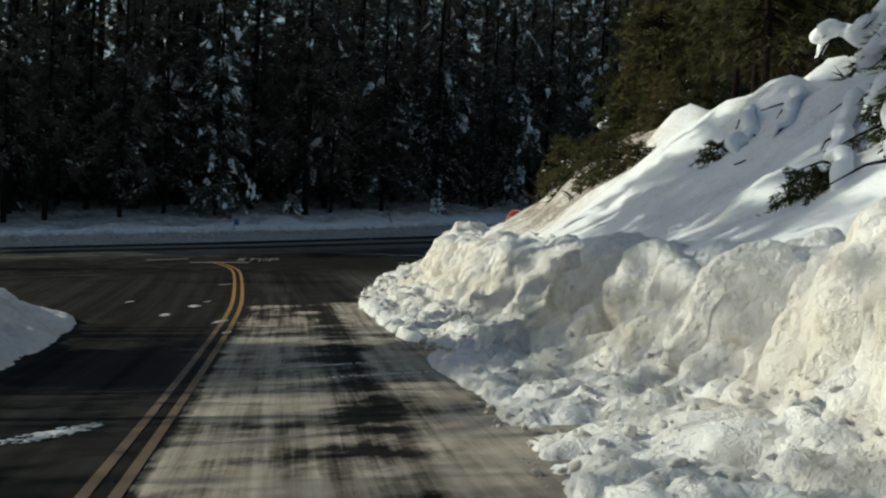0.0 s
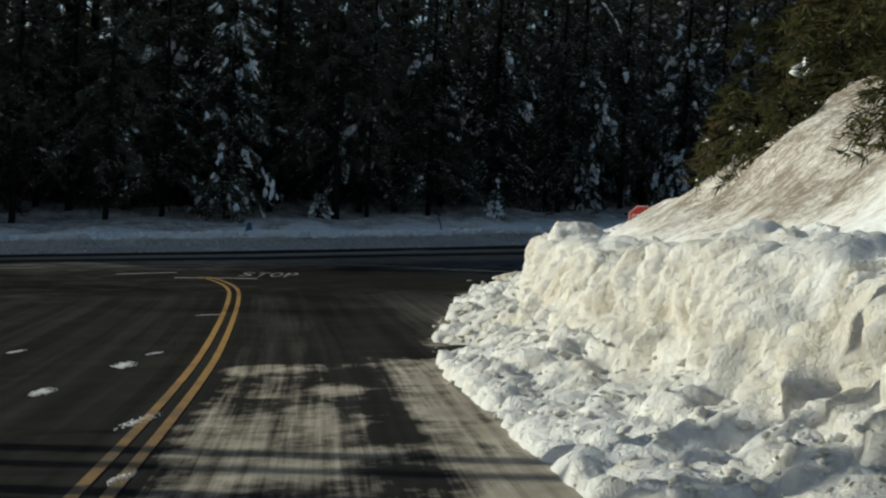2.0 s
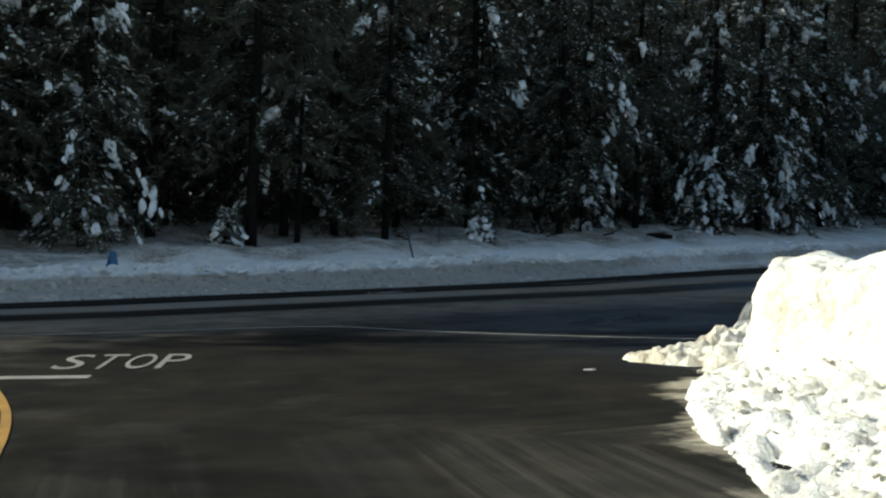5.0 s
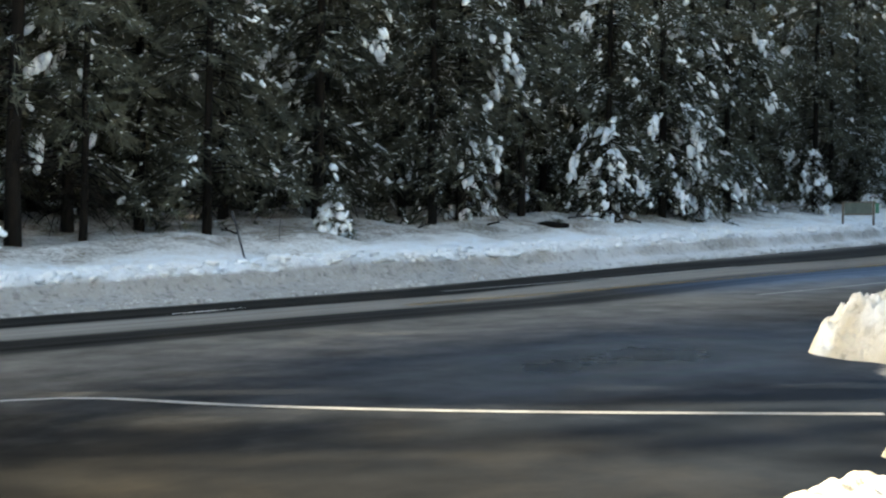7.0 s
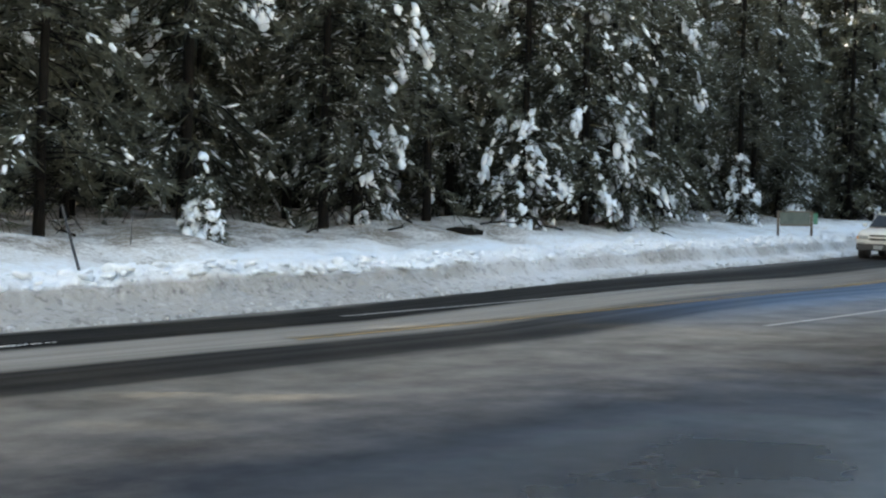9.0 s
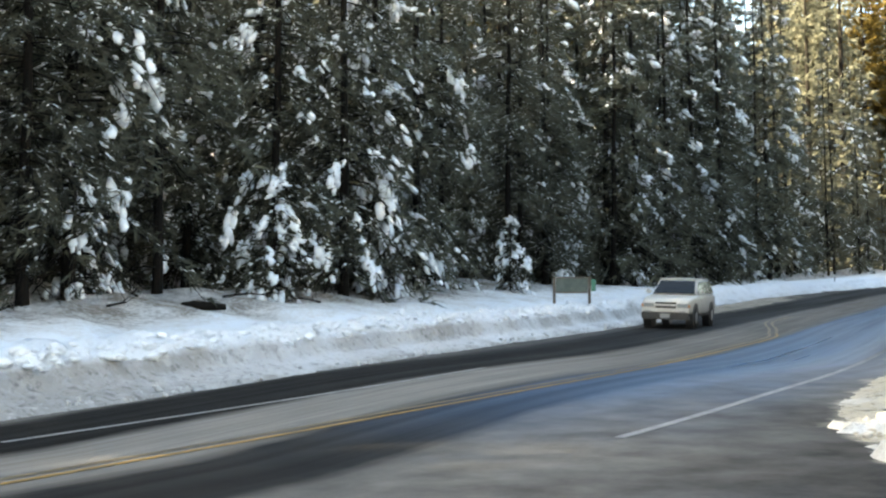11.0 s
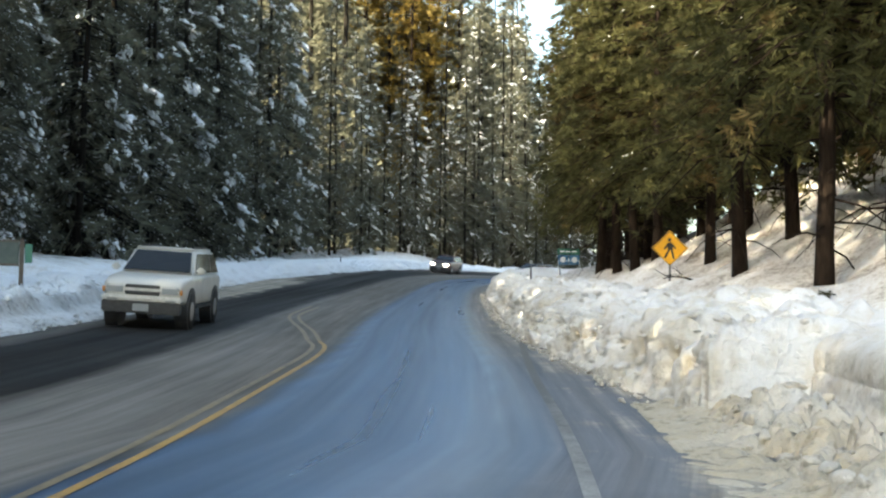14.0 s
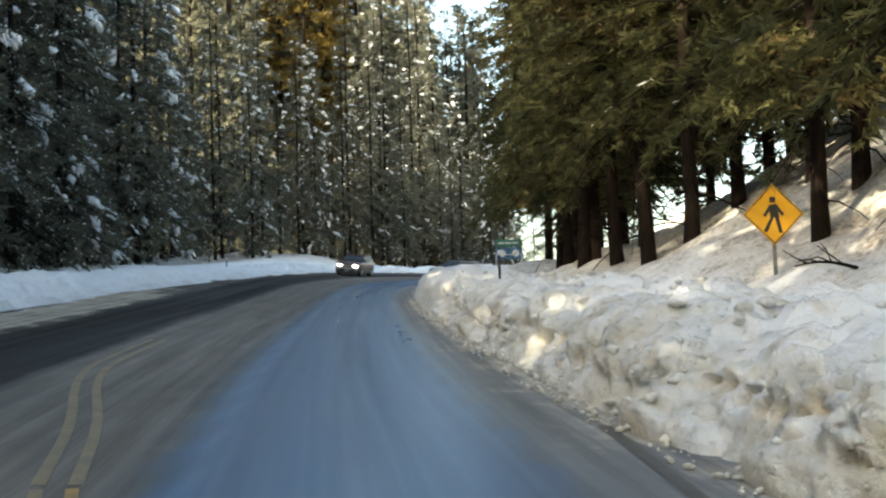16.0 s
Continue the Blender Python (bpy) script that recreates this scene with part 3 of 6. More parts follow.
def bank(name, line, profile, label, mat, rough=1.0, start=0.0, end=1e9, step=0.16, lumps=0.28, seed=1, side=1, blocks=0.0, ends=1.6, grime=(), even=((0, 1), (9, 1)), push=0.0, heights=((0, 1), (9, 1)), crumbs=None, wobble=1.0, dirty_foot=None):
    """A heap along a line. profile: (metres outwards, height) knots."""
    t, x, y, nx, ny = resample(line, step)
    k = (t >= start) & (t <= end)
    t, x, y, nx, ny = t[k], x[k], y[k], side * nx[k], side * ny[k]
    pu, ph = np.array([p[0] for p in profile], float), np.array([p[1] for p in profile], float)
    run = np.r_[0, np.cumsum(np.hypot(np.diff(pu), np.diff(ph)))]
    w = np.arange(0, run[-1], step)
    u, h = np.interp(w, run, pu), np.interp(w, run, ph)
    kern = np.array([0.25, 0.5, 0.25])
    u, h = (np.r_[v[0], np.convolve(v, kern, "valid"), v[-1]] for v in (u, h))
    T, U = np.meshgrid(t, u, indexing="ij")
    H = np.broadcast_to(h, T.shape)
    du, dh = np.gradient(u), np.gradient(h)
    n = np.hypot(du, dh) + 1e-9
    pu_n, ph_n = -dh / n, du / n                         # across the face, outwards from the snow
    e0, e1 = ends if isinstance(ends, tuple) else (ends, ends)
    taper = np.clip(np.minimum((t - t[0]) / e0, (t[-1] - t) / e1), 0, 1)[:, None] ** 0.5
    vary = ramp(t[-1] - t, *heights)[:, None] + wobble * (0.16 * vnoise(T / 3.1, 0, 0, seed) + 0.08 * vnoise(T / 1.1, 0, 0, seed + 3))
    wob = wobble * 0.35 * vnoise(T / 4.0, 0.3, 0, seed + 5) + wobble * 0.16 * vnoise(T / 1.2, 0, 0, seed + 6)
    hump = np.clip(H / 0.5, 0, 1)
    W = np.broadcast_to(w[None], T.shape)
    a, c = T + 0.22 * vnoise(T / 0.6, W / 0.6, 0, seed + 61), W + 0.22 * vnoise(T / 0.6, W / 0.6, 3.5, seed + 63)
    steep = np.clip(np.abs(dh / n), 0, 1)[None]
    d = lumps * 0.55 * fractal(T / 1.5, W / 1.5, 0, 2, seed + 11)
    calm = 1 - (0.45 if blocks > 0.2 else 0.0) * steep * np.clip((H - 0.3) / 0.4, 0, 1)
    d = d + 0.34 * (domes(a / 0.62, c / 0.7, seed + 13) - 0.72) * (0.3 + 0.7 * hump) * calm
    d = d + calm * (0.24 * (domes(a / 0.32, c / 0.35, seed + 17) - 0.72) + 0.12 * (domes(a / 0.17, c / 0.18, seed + 19) - 0.72)) * ramp(H, (0, 0.9), (0.6, 1.0), (0.9, 0.65), (3, 0.5))
    flute = 0.5 * domes(a / 0.46, (c + 0.4 * T) / 1.2, seed + 23) + 0.5 * domes(a / 0.24, c / 0.7, seed + 29)
    d = d + blocks * (flute - 0.7) * steep * np.clip((H - 0.25) / 0.5, 0, 1)
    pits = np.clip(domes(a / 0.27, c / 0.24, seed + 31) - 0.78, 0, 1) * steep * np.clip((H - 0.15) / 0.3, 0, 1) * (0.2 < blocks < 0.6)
    d = d - 0.7 * pits
    d = d * rough * ramp(U, *even) * (np.clip((t[-1] - t) / 2.5, 0.35, 1)[:, None] if push else 1.0)
    d[:, 0] = 0
    wob = wob * np.clip((t[-1] - t) / 2.0, 0.15 if push else 1, 1)[:, None] - 1.25 * push * np.clip((t - t[-1] + 4.5) / 3.0, 0, 1)[:, None] * (np.clip(U / 1.35, 0, 1) + 0.58 * np.clip((U - 1.35) / 0.8, 0, 1))
    px = x[:, None] + nx[:, None] * (U + wob * 0.8 * np.clip(U / 1.0, 0.35, 1) + d * pu_n[None])
    py = y[:, None] + ny[:, None] * (U + wob * 0.8 * np.clip(U / 1.0, 0.35, 1) + d * pu_n[None])
    back = np.clip((U - (pu[-1] - 1.4)) / 1.4, 0, 1)
    top = gz(x, y)[:, None] + (H * vary + d * ph_n[None]) * taper
    pz = np.where(H > 0, top, gz(x, y)[:, None] - 0.06)
    pz = pz * (1 - back) + (land(px, py) - 0.15) * back
    if crumbs:
        count, lo, hi, u0, u1, words = crumbs
        r = np.random.default_rng(seed)
        cols = np.flatnonzero((u > u0) & (u < u1))
        gi, gj = r.integers(2, len(t) - 2, count), cols[r.integers(0, len(cols), count)]
        size = lo + (hi - lo) * r.random(count) ** 3.5
        spread = r.normal(0, step * 0.5, (count, 2))
        LUMPS.append((np.column_stack([px[gi, gj] + spread[:, 0], py[gi, gj] + spread[:, 1], pz[gi, gj] + 0.05 * size]), size, mat, words, seed))
    if side > 0:
        px, py, pz = px[::-1], py[::-1], pz[::-1]
    me, _ = sheet(name, px, py, pz, mat)
    if grime:
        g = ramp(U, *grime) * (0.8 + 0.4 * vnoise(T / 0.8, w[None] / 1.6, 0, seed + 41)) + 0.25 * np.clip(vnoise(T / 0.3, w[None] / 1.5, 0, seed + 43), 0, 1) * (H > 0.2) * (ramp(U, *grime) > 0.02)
        # Flute grooves take the tone too; in the pits it paints the holes' shade.
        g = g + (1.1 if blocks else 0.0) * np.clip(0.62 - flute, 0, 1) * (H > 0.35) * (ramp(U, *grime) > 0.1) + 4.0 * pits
        if dirty_foot:
            g = np.maximum(g, ramp(T, (0, 0.95), (dirty_foot, 0.95), (dirty_foot + 14, 0)) * (U < 1.0))
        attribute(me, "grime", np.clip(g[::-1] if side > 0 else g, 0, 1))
    return tagged(new(name, me), label, "snow bank", "snow banks", "structure")


TALL = [(-0.25, 0), (0.1, 0.08), (0.7, 0.26), (1.35, 0.48), (1.6, 0.85), (1.85, 1.45), (2.15, 1.82), (2.7, 1.95), (3.4, 1.85), (4.2, 2.1), (5.2, 2.6), (6.4, 3.2)]
ROADSIDE = [(0.0, 0), (0.12, 0.1), (0.3, 0.38), (0.42, 0.72), (0.7, 0.9), (1.3, 1.02), (2.2, 1.05), (3.4, 1.05), (4.6, 1.1)]
LOW = [(-0.4, 0), (0.3, 0.08), (1.2, 0.16), (2.0, 0.26), (2.8, 0.42), (3.8, 0.65), (5.0, 0.8)]
SETBACK = [(-0.3, 0), (0.2, 0.05), (0.9, 0.12), (1.5, 0.2), (1.6, 0.3), (1.62, 0.56), (1.69, 0.575), (1.63, 0.59), (1.66, 0.86), (1.8, 0.96), (2.6, 1.0), (3.6, 1.1), (5.0, 1.25)]
CUT = [(-0.15, 0), (0.05, 0.05), (0.4, 0.12), (0.75, 0.19), (0.86, 0.27), (0.95, 0.5), (1.1, 0.6), (1.35, 0.62), (1.9, 0.66), (2.6, 0.66), (3.6, 0.62), (5.0, 0.62), (6.5, 0.65)]
CUT_HIGH = [(-0.2, 0), (0.1, 0.06), (0.6, 0.18), (1.0, 0.45), (1.5, 0.6), (2.4, 0.6), (3.4, 0.5), (5.0, 0.45)]


s_corner, s_high, s_fwd, s_end = (at_length(RIGHT_FOOT, *p) for p in ((30.3, 44.6), (49, 55.0), (65.8, 56.6), (188, 41)))
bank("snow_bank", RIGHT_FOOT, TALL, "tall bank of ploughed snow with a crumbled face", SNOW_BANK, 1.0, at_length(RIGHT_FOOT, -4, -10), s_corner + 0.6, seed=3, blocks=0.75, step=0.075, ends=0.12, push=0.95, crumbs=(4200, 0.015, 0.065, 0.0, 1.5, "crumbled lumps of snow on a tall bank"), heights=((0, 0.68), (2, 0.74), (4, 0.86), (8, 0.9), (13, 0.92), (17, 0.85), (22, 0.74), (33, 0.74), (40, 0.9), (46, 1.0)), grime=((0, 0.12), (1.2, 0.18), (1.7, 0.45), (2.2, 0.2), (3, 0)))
bank("snow_bank", RIGHT_FOOT, LOW, "low heap of dirty crumbled snow at the road corner", SNOW_BANK, 1.2, s_corner - 1.5, s_high + 1.5, seed=31, step=0.12, crumbs=(900, 0.02, 0.09, 0.0, 3.0, "crumbled dirty lumps of snow at the road corner"), grime=((0, 0.5), (2, 0.3), (3, 0.0)))
# The foot is dirty; at the wall face the tone paints in its shade.
bank("snow_bank", RIGHT_FOOT, SETBACK, "smooth vertical cut in old snow behind crumbled lumps", SNOW_BANK, 0.8, s_high - 0.5, s_fwd + 0.8, seed=44, step=0.055, ends=(1.6, 0.1), wobble=0.25, lumps=0.15, crumbs=(520, 0.015, 0.11, 0.45, 1.5, "crumbled dirty lumps of snow before a cut bank"), even=((0, 0.3), (0.3, 0.7), (0.7, 2.4), (1.3, 2.8), (1.5, 0.8), (1.58, 0.1), (1.7, 0.15), (2.0, 0.9), (9, 1.0)), grime=((0, 1.2), (1.0, 1.1), (1.4, 0.8), (1.65, 0.5), (1.8, 0.15), (3, 0)))
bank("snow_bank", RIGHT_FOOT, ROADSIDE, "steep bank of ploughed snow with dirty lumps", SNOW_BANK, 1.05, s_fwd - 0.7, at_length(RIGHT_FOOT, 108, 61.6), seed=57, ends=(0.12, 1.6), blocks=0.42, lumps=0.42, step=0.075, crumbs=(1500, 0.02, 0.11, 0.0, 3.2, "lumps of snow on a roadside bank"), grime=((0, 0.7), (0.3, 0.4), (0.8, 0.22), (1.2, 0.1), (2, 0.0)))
bank("snow_bank", RIGHT_FOOT, ROADSIDE, "steep bank of ploughed snow round the bend", SNOW_BANK, 0.8, at_length(RIGHT_FOOT, 106.5, 61.5), s_end, seed=59, blocks=0.12, step=0.2, grime=((0, 0.7), (0.3, 0.4), (0.8, 0.22), (1.2, 0.1), (2, 0.0)))
f0, f_gap, f_end = at_length(FAR_FOOT, -10, 72), at_length(FAR_FOOT, 88.5, 69.3), at_length(FAR_FOOT, 206, 44)
bank("snow_bank", FAR_FOOT, CUT, "long low cut bank of roadside snow before the forest", SNOW_VERGE, 1.0, f0, f_gap, seed=71, side=-1, lumps=0.2, crumbs=(6500, 0.03, 0.13, 1.02, 2.4, "bright lumps of snow along a cut bank"), step=0.12, ends=0.3, grime=((0, 1.0), (0.15, 0.65), (0.65, 0.55), (0.82, 0.9), (1.0, 0.85), (1.1, 0.1), (1.5, 0.0)), even=((0, 0.4), (0.3, 0.4), (0.7, 0.3), (0.85, 0.05), (1.0, 0.08), (1.15, 0.8), (9, 0.9)), wobble=0.3, dirty_foot=at_length(FAR_FOOT, 48, 64.8))
bank("snow_bank", [(x + (0.6 if x < 100 else 0.0), y + 2.4 * float(ramp(x, (84, 1), (105, 0.6), (140, 0)))) for x, y in FAR_FOOT], CUT_HIGH, "bank of clean ploughed snow round the bend", SNOW_VERGE, 0.9, f_gap - 2.0, f_end, seed=83, side=-1, grime=((0, 0.35), (0.5, 0.12), (1, 0.0)))
bank("snow_bank", LEFT_FOOT, [(-0.3, 0), (0.4, 0.25), (1.2, 0.7), (2.0, 0.95), (3.0, 1.05), (4.6, 1.0), (6.0, 0.9)], "rounded heap of ploughed snow at the road corner", SNOW_BANK, 0.7, at_length(LEFT_FOOT, -9, -6), at_length(LEFT_FOOT, -14, 46), seed=97, side=-1, grime=((0, 0.3), (1, 0.15), (2, 0)))


# ---- trees ----
ICO = bmesh.new()
bmesh.ops.create_icosphere(ICO, subdivisions=1, radius=1)
ICO_V = np.array([v.co[:] for v in ICO.verts])
ICO_F = np.array([[v.index for v in f.verts] for f in ICO.faces])
bmesh.ops.subdivide_edges(ICO, edges=ICO.edges[:], cuts=1, use_grid_fill=True)
bmesh.ops.triangulate(ICO, faces=ICO.faces[:])
ROUND_V = np.array([v.co.normalized()[:] for v in ICO.verts])
ROUND_F = np.array([[v.index for v in f.verts] for f in ICO.faces])
ICO.free()


TETRA_V = np.array([(0.9, 0, -0.4), (-0.5, 0.8, -0.4), (-0.5, -0.8, -0.4), (0, 0, 0.9)])
TETRA_F = np.array([(0, 1, 3), (1, 2, 3), (2, 0, 3), (0, 2, 1)])
OCTA_V = np.array([(1, 0, 0), (-1, 0, 0), (0, 1, 0), (0, -1, 0), (0, 0, 1), (0, 0, -1.0)])
OCTA_F = np.array([(0, 2, 4), (2, 1, 4), (1, 3, 4), (3, 0, 4), (2, 0, 5), (1, 2, 5), (3, 1, 5), (0, 3, 5)])


def blobs(places, axes, rng, jitter=0.28, fine=True):
    """Irregular lumps, one for each place; axes: three vectors each."""
    n, unit, faces = len(places), *{-1: (TETRA_V, TETRA_F), 0: (OCTA_V, OCTA_F), 1: (ICO_V, ICO_F), 2: (ROUND_V, ROUND_F)}[int(fine)]
    j = 1 + jitter * rng.uniform(-1, 1, (n, len(unit), 1))
    v = np.einsum("vk,nkd->nvd", unit, axes) * j + np.asarray(places)[:, None]
    f = faces[None] + (np.arange(n) * len(unit))[:, None, None]
    return v.reshape(-1, 3), f.reshape(-1, 3)


def tube(points, radii, sides=6):
    p, r = np.array(points, float), np.array(radii, float)
    d = np.gradient(p, axis=0)
    d /= np.linalg.norm(d, axis=1, keepdims=True) + 1e-9
    ref = np.where(np.abs(d[:, 2:]) > 0.9, [[1.0, 0, 0]], [[0, 0, 1.0]])
    a = np.cross(d, ref)
    a /= np.linalg.norm(a, axis=1, keepdims=True) + 1e-9
    b = np.cross(d, a)
    th = np.arange(sides) * 2 * np.pi / sides
    v = p[:, None] + r[:, None, None] * (a[:, None] * np.cos(th)[None, :, None] + b[:, None] * np.sin(th)[None, :, None])
    i, j = np.meshgrid(np.arange(len(p) - 1), np.arange(sides), indexing="ij")
    k = (j + 1) % sides
    f = np.stack([i * sides + j, i * sides + k, (i + 1) * sides + k, (i + 1) * sides + j], -1).reshape(-1, 4)
    return v.reshape(-1, 3), f


class Pile:
    """Collects pieces of one mesh."""
    def __init__(self):
        self.v, self.f, self.n = [], [], 0

    def add(self, v, f):
        self.v.append(v)
        self.f.append(f + self.n)
        self.n += len(v)

    def mesh(self, name, mat, smooth=True):
        return mesh_of(name, np.concatenate(self.v), np.concatenate(self.f), mat, smooth)


def conifer(seed, height, base, reach, branches, twigs, tufts, snow, mats, droop=0.55, lean=0.0, taper=0.8, bare=0, clumps=0.0, drapes=0, radius=None, near=True, low=0.6, tuft=1.0, blob=1.0, wide=0.15):
    """Meshes of a conifer: trunk with limbs, needles on twigs, and the snow that lies on them.
    base: height of the lowest green branch; reach: longest branch; low: share of the branches in the lowest ten metres;
    snow: how many twigs carry a strip of it; clumps: how many branch ends carry a lump; drapes: heavy hanging loads."""
    rng = np.random.default_rng(seed)
    wood, leaf, load = Pile(), Pile(), Pile()
    r0 = radius or height * 0.0115
    zs = np.linspace(-0.4, height, 14)
    bend = np.stack([np.cumsum(rng.normal(0, 0.03, 14)), np.cumsum(rng.normal(0, 0.03, 14))], -1)
    core = np.column_stack([bend[:, 0] + lean * zs, bend[:, 1], zs])
    wood.add(*tube(core, np.r_[r0 * 1.35, np.linspace(r0 * 1.05, 0.03, 13)], 8))
    split = min(base + 9.0, 0.5 * (base + height)) if height > 8 else height
    few = int(branches * low) if height > 8 else branches
    z = np.r_[rng.uniform(base, split, few), rng.uniform(min(split, 0.9 * height), height * 0.985, branches - few)]
    z = np.r_[z, rng.uniform(0.8, max(base, 1.5), bare)]
    n, dead = len(z), np.arange(len(z)) >= branches
    k = np.clip((z - base) / (height - base), 0, 1)
    length = reach * (1 - k) ** taper * rng.uniform(0.5, 1.1, n) + 0.25
    length = np.where(dead, length * rng.uniform(0.2, 0.65, n), length)
    az = rng.uniform(0, 2 * np.pi, n)
    out, across, up = np.column_stack([np.cos(az), np.sin(az), 0 * az]), np.column_stack([-np.sin(az), np.cos(az), 0 * az]), np.array([0, 0, 1.0])
    rise, hang = rng.uniform(-0.1, 0.3, n) + 0.5 * k**2, droop * rng.uniform(0.6, 1.5, n) * (1 - 0.5 * k)
    sway = rng.normal(0, 0.1, n)
    foot = np.column_stack([np.interp(z, zs, core[:, c]) for c in range(3)])

    def along(i, q):
        """The point on branch i at the share q of its length."""
        reachd = (length[i] * q)[:, None]
        return foot[i] + out[i] * reachd + across[i] * reachd * (sway[i] * q)[:, None] + up * (length[i] * (rise[i] * q - hang[i] * q**2))[:, None]

    def unit(v):
        return v / (np.linalg.norm(v, axis=1, keepdims=True) + 1e-9)
    steps = (0, 0.35, 0.7, 1.0) if near else (0, 1.0)
    every = np.arange(n)
    if near or bare:
        line = np.stack([along(every, np.full(n, q)) for q in steps], 1)
        for i in every:
            wood.add(*tube(line[i], np.linspace(0.014 + 0.009 * length[i], 0.006, len(steps)), 3))
    # twigs to both sides of each green branch
    i = np.repeat(every[~dead], np.maximum(2, (twigs * (0.4 + 0.6 * length[~dead] / (reach + 0.25))).astype(int)))
    m = len(i)
    q = rng.uniform(0.12, 1.0, m) ** 0.8
    side = np.where(rng.random(m) < 0.5, -1.0, 1.0)
    way = unit(out[i] * rng.uniform(0.3, 1.0, m)[:, None] + across[i] * (side * rng.uniform(0.2, 1.1, m))[:, None] + up * rng.normal(-0.3 * (droop / 0.6), 0.22, m)[:, None])
    root, reach_t = along(i, q), rng.uniform(0.3, 0.65, m) * (0.35 + 0.22 * length[i]) * (1.15 - 0.6 * q)

    def shards(root, way, ln, wd):
        flat = unit(np.cross(way, rng.normal(0, 1, way.shape))) * (wd / 2)[:, None]
        v = np.stack([root - flat, root + flat, root + way * ln[:, None]], 1).reshape(-1, 3)
        leaf.add(v, np.arange(len(v)).reshape(-1, 3))
    if near:
        shards(root, way, reach_t, 0.02 + 0 * reach_t)
    j = np.repeat(np.arange(m), tufts)
    r = rng.uniform(0.05, 1.0, len(j))
    d = unit(way[j] + rng.normal(0, 0.55, (len(j), 3)) + [0, 0, -0.12])
    ln = tuft * rng.uniform(0.14, 0.34, len(j)) * (0.75 + 0.25 * np.minimum(length[i][j], 3))
    shards(root[j] + way[j] * (reach_t[j] * r)[:, None] + rng.normal(0, 0.03, (len(j), 3)), d, ln, ln * wide * rng.uniform(0.6, 1.5, len(j)))

    def heap(places, way, size, stretch, grade, jitter=0.3):
        way = unit(way)
        across_ = unit(np.cross(way, up) + 1e-6)
        over = np.cross(across_, way)
        axes = np.stack([way * (size * stretch)[:, None], across_ * (size * rng.uniform(0.55, 1.0, len(size)))[:, None], over * (size * rng.uniform(0.4, 0.75, len(size)))[:, None]], 1)
        load.add(*blobs(places, axes, rng, jitter, grade))
    # thin strips of snow along twigs, lumps on branch ends, heavy drapes
    s = np.flatnonzero(rng.random(m) < snow * rng.uniform(0.3, 1.7, n)[i])
    if len(s):
        size = blob * rng.uniform(0.018, 0.045, len(s)) * (0.8 + 0.12 * length[i][s])
        mid = root[s] + way[s] * (reach_t[s] * rng.uniform(0.3, 0.8, len(s)))[:, None] + up * 0.03
        heap(mid, way[s], size, np.clip(reach_t[s] * rng.uniform(0.25, 0.5, len(s)) / size, 1.2, 6), 0 if near else -1)
    e = np.flatnonzero(~dead & (rng.random(n) < clumps) & (length > 0.5))
    if len(e):
        e = np.repeat(e, 4)
        q = rng.uniform(0.6, 1.0, len(e))
        tip = along(e, q)
        slope = along(e, np.minimum(q + 0.1, 1.1)) - tip
        heap(tip + rng.normal(0, 0.07, tip.shape) + up * 0.05, slope + rng.normal(0, 0.05, tip.shape), blob * rng.uniform(0.05, 0.13, len(e)), rng.uniform(1.1, 2.2, len(e)), 1 if near else 0)
    if drapes:
        e = rng.choice(np.flatnonzero(~dead & (length > 1.0) & (z < base + 12)), drapes)
        e = np.repeat(e, 12)
        q = np.repeat(rng.uniform(0.55, 0.9, drapes), 12) + rng.uniform(-0.13, 0.13, len(e))
        tip = along(e, q) - up * rng.uniform(0, 0.6, len(e))[:, None] * rng.uniform(0.3, 1.0, len(e))[:, None]
        heap(tip + rng.normal(0, 0.08, tip.shape), np.column_stack([rng.normal(0, 0.25, (len(e), 2)), np.full(len(e), -1.0)]) + out[e] * 0.3, rng.uniform(0.09, 0.2, len(e)), rng.uniform(1.2, 1.9, len(e)), 1, 0.2)
    made = {"trunk": wood.mesh("trunk", mats[0]), "crown": leaf.mesh("crown", mats[1], False)}
    if load.n:
        made["snow_load"] = load.mesh("snow_load", SNOW_TREE)
    return made


def plant(kind, x, y, name, label, group, turn=0.0, size=1.0, sink=0.1):
    t = thing(name, pose(x, y, float(land(x, y)) - sink, 0, 0, turn), label, "tree", group)
    t.scale = (size, size, size)
    for k, me in kind.items():
        c = child(k, me, t)
        if k != "trunk":
            tagged(c, kind="stuff")
    return t


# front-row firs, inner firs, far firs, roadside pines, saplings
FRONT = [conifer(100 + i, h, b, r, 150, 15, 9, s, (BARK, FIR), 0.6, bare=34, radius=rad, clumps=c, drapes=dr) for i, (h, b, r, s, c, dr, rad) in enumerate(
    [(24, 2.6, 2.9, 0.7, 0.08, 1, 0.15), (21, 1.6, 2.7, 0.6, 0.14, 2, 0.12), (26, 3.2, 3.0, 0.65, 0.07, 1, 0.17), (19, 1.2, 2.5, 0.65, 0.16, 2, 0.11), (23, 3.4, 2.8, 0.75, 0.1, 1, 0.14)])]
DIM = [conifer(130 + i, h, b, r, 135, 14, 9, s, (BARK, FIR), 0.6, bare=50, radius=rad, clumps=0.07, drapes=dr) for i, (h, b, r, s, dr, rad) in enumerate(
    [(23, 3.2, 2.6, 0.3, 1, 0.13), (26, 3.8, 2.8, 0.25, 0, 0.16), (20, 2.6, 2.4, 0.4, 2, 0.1)])]
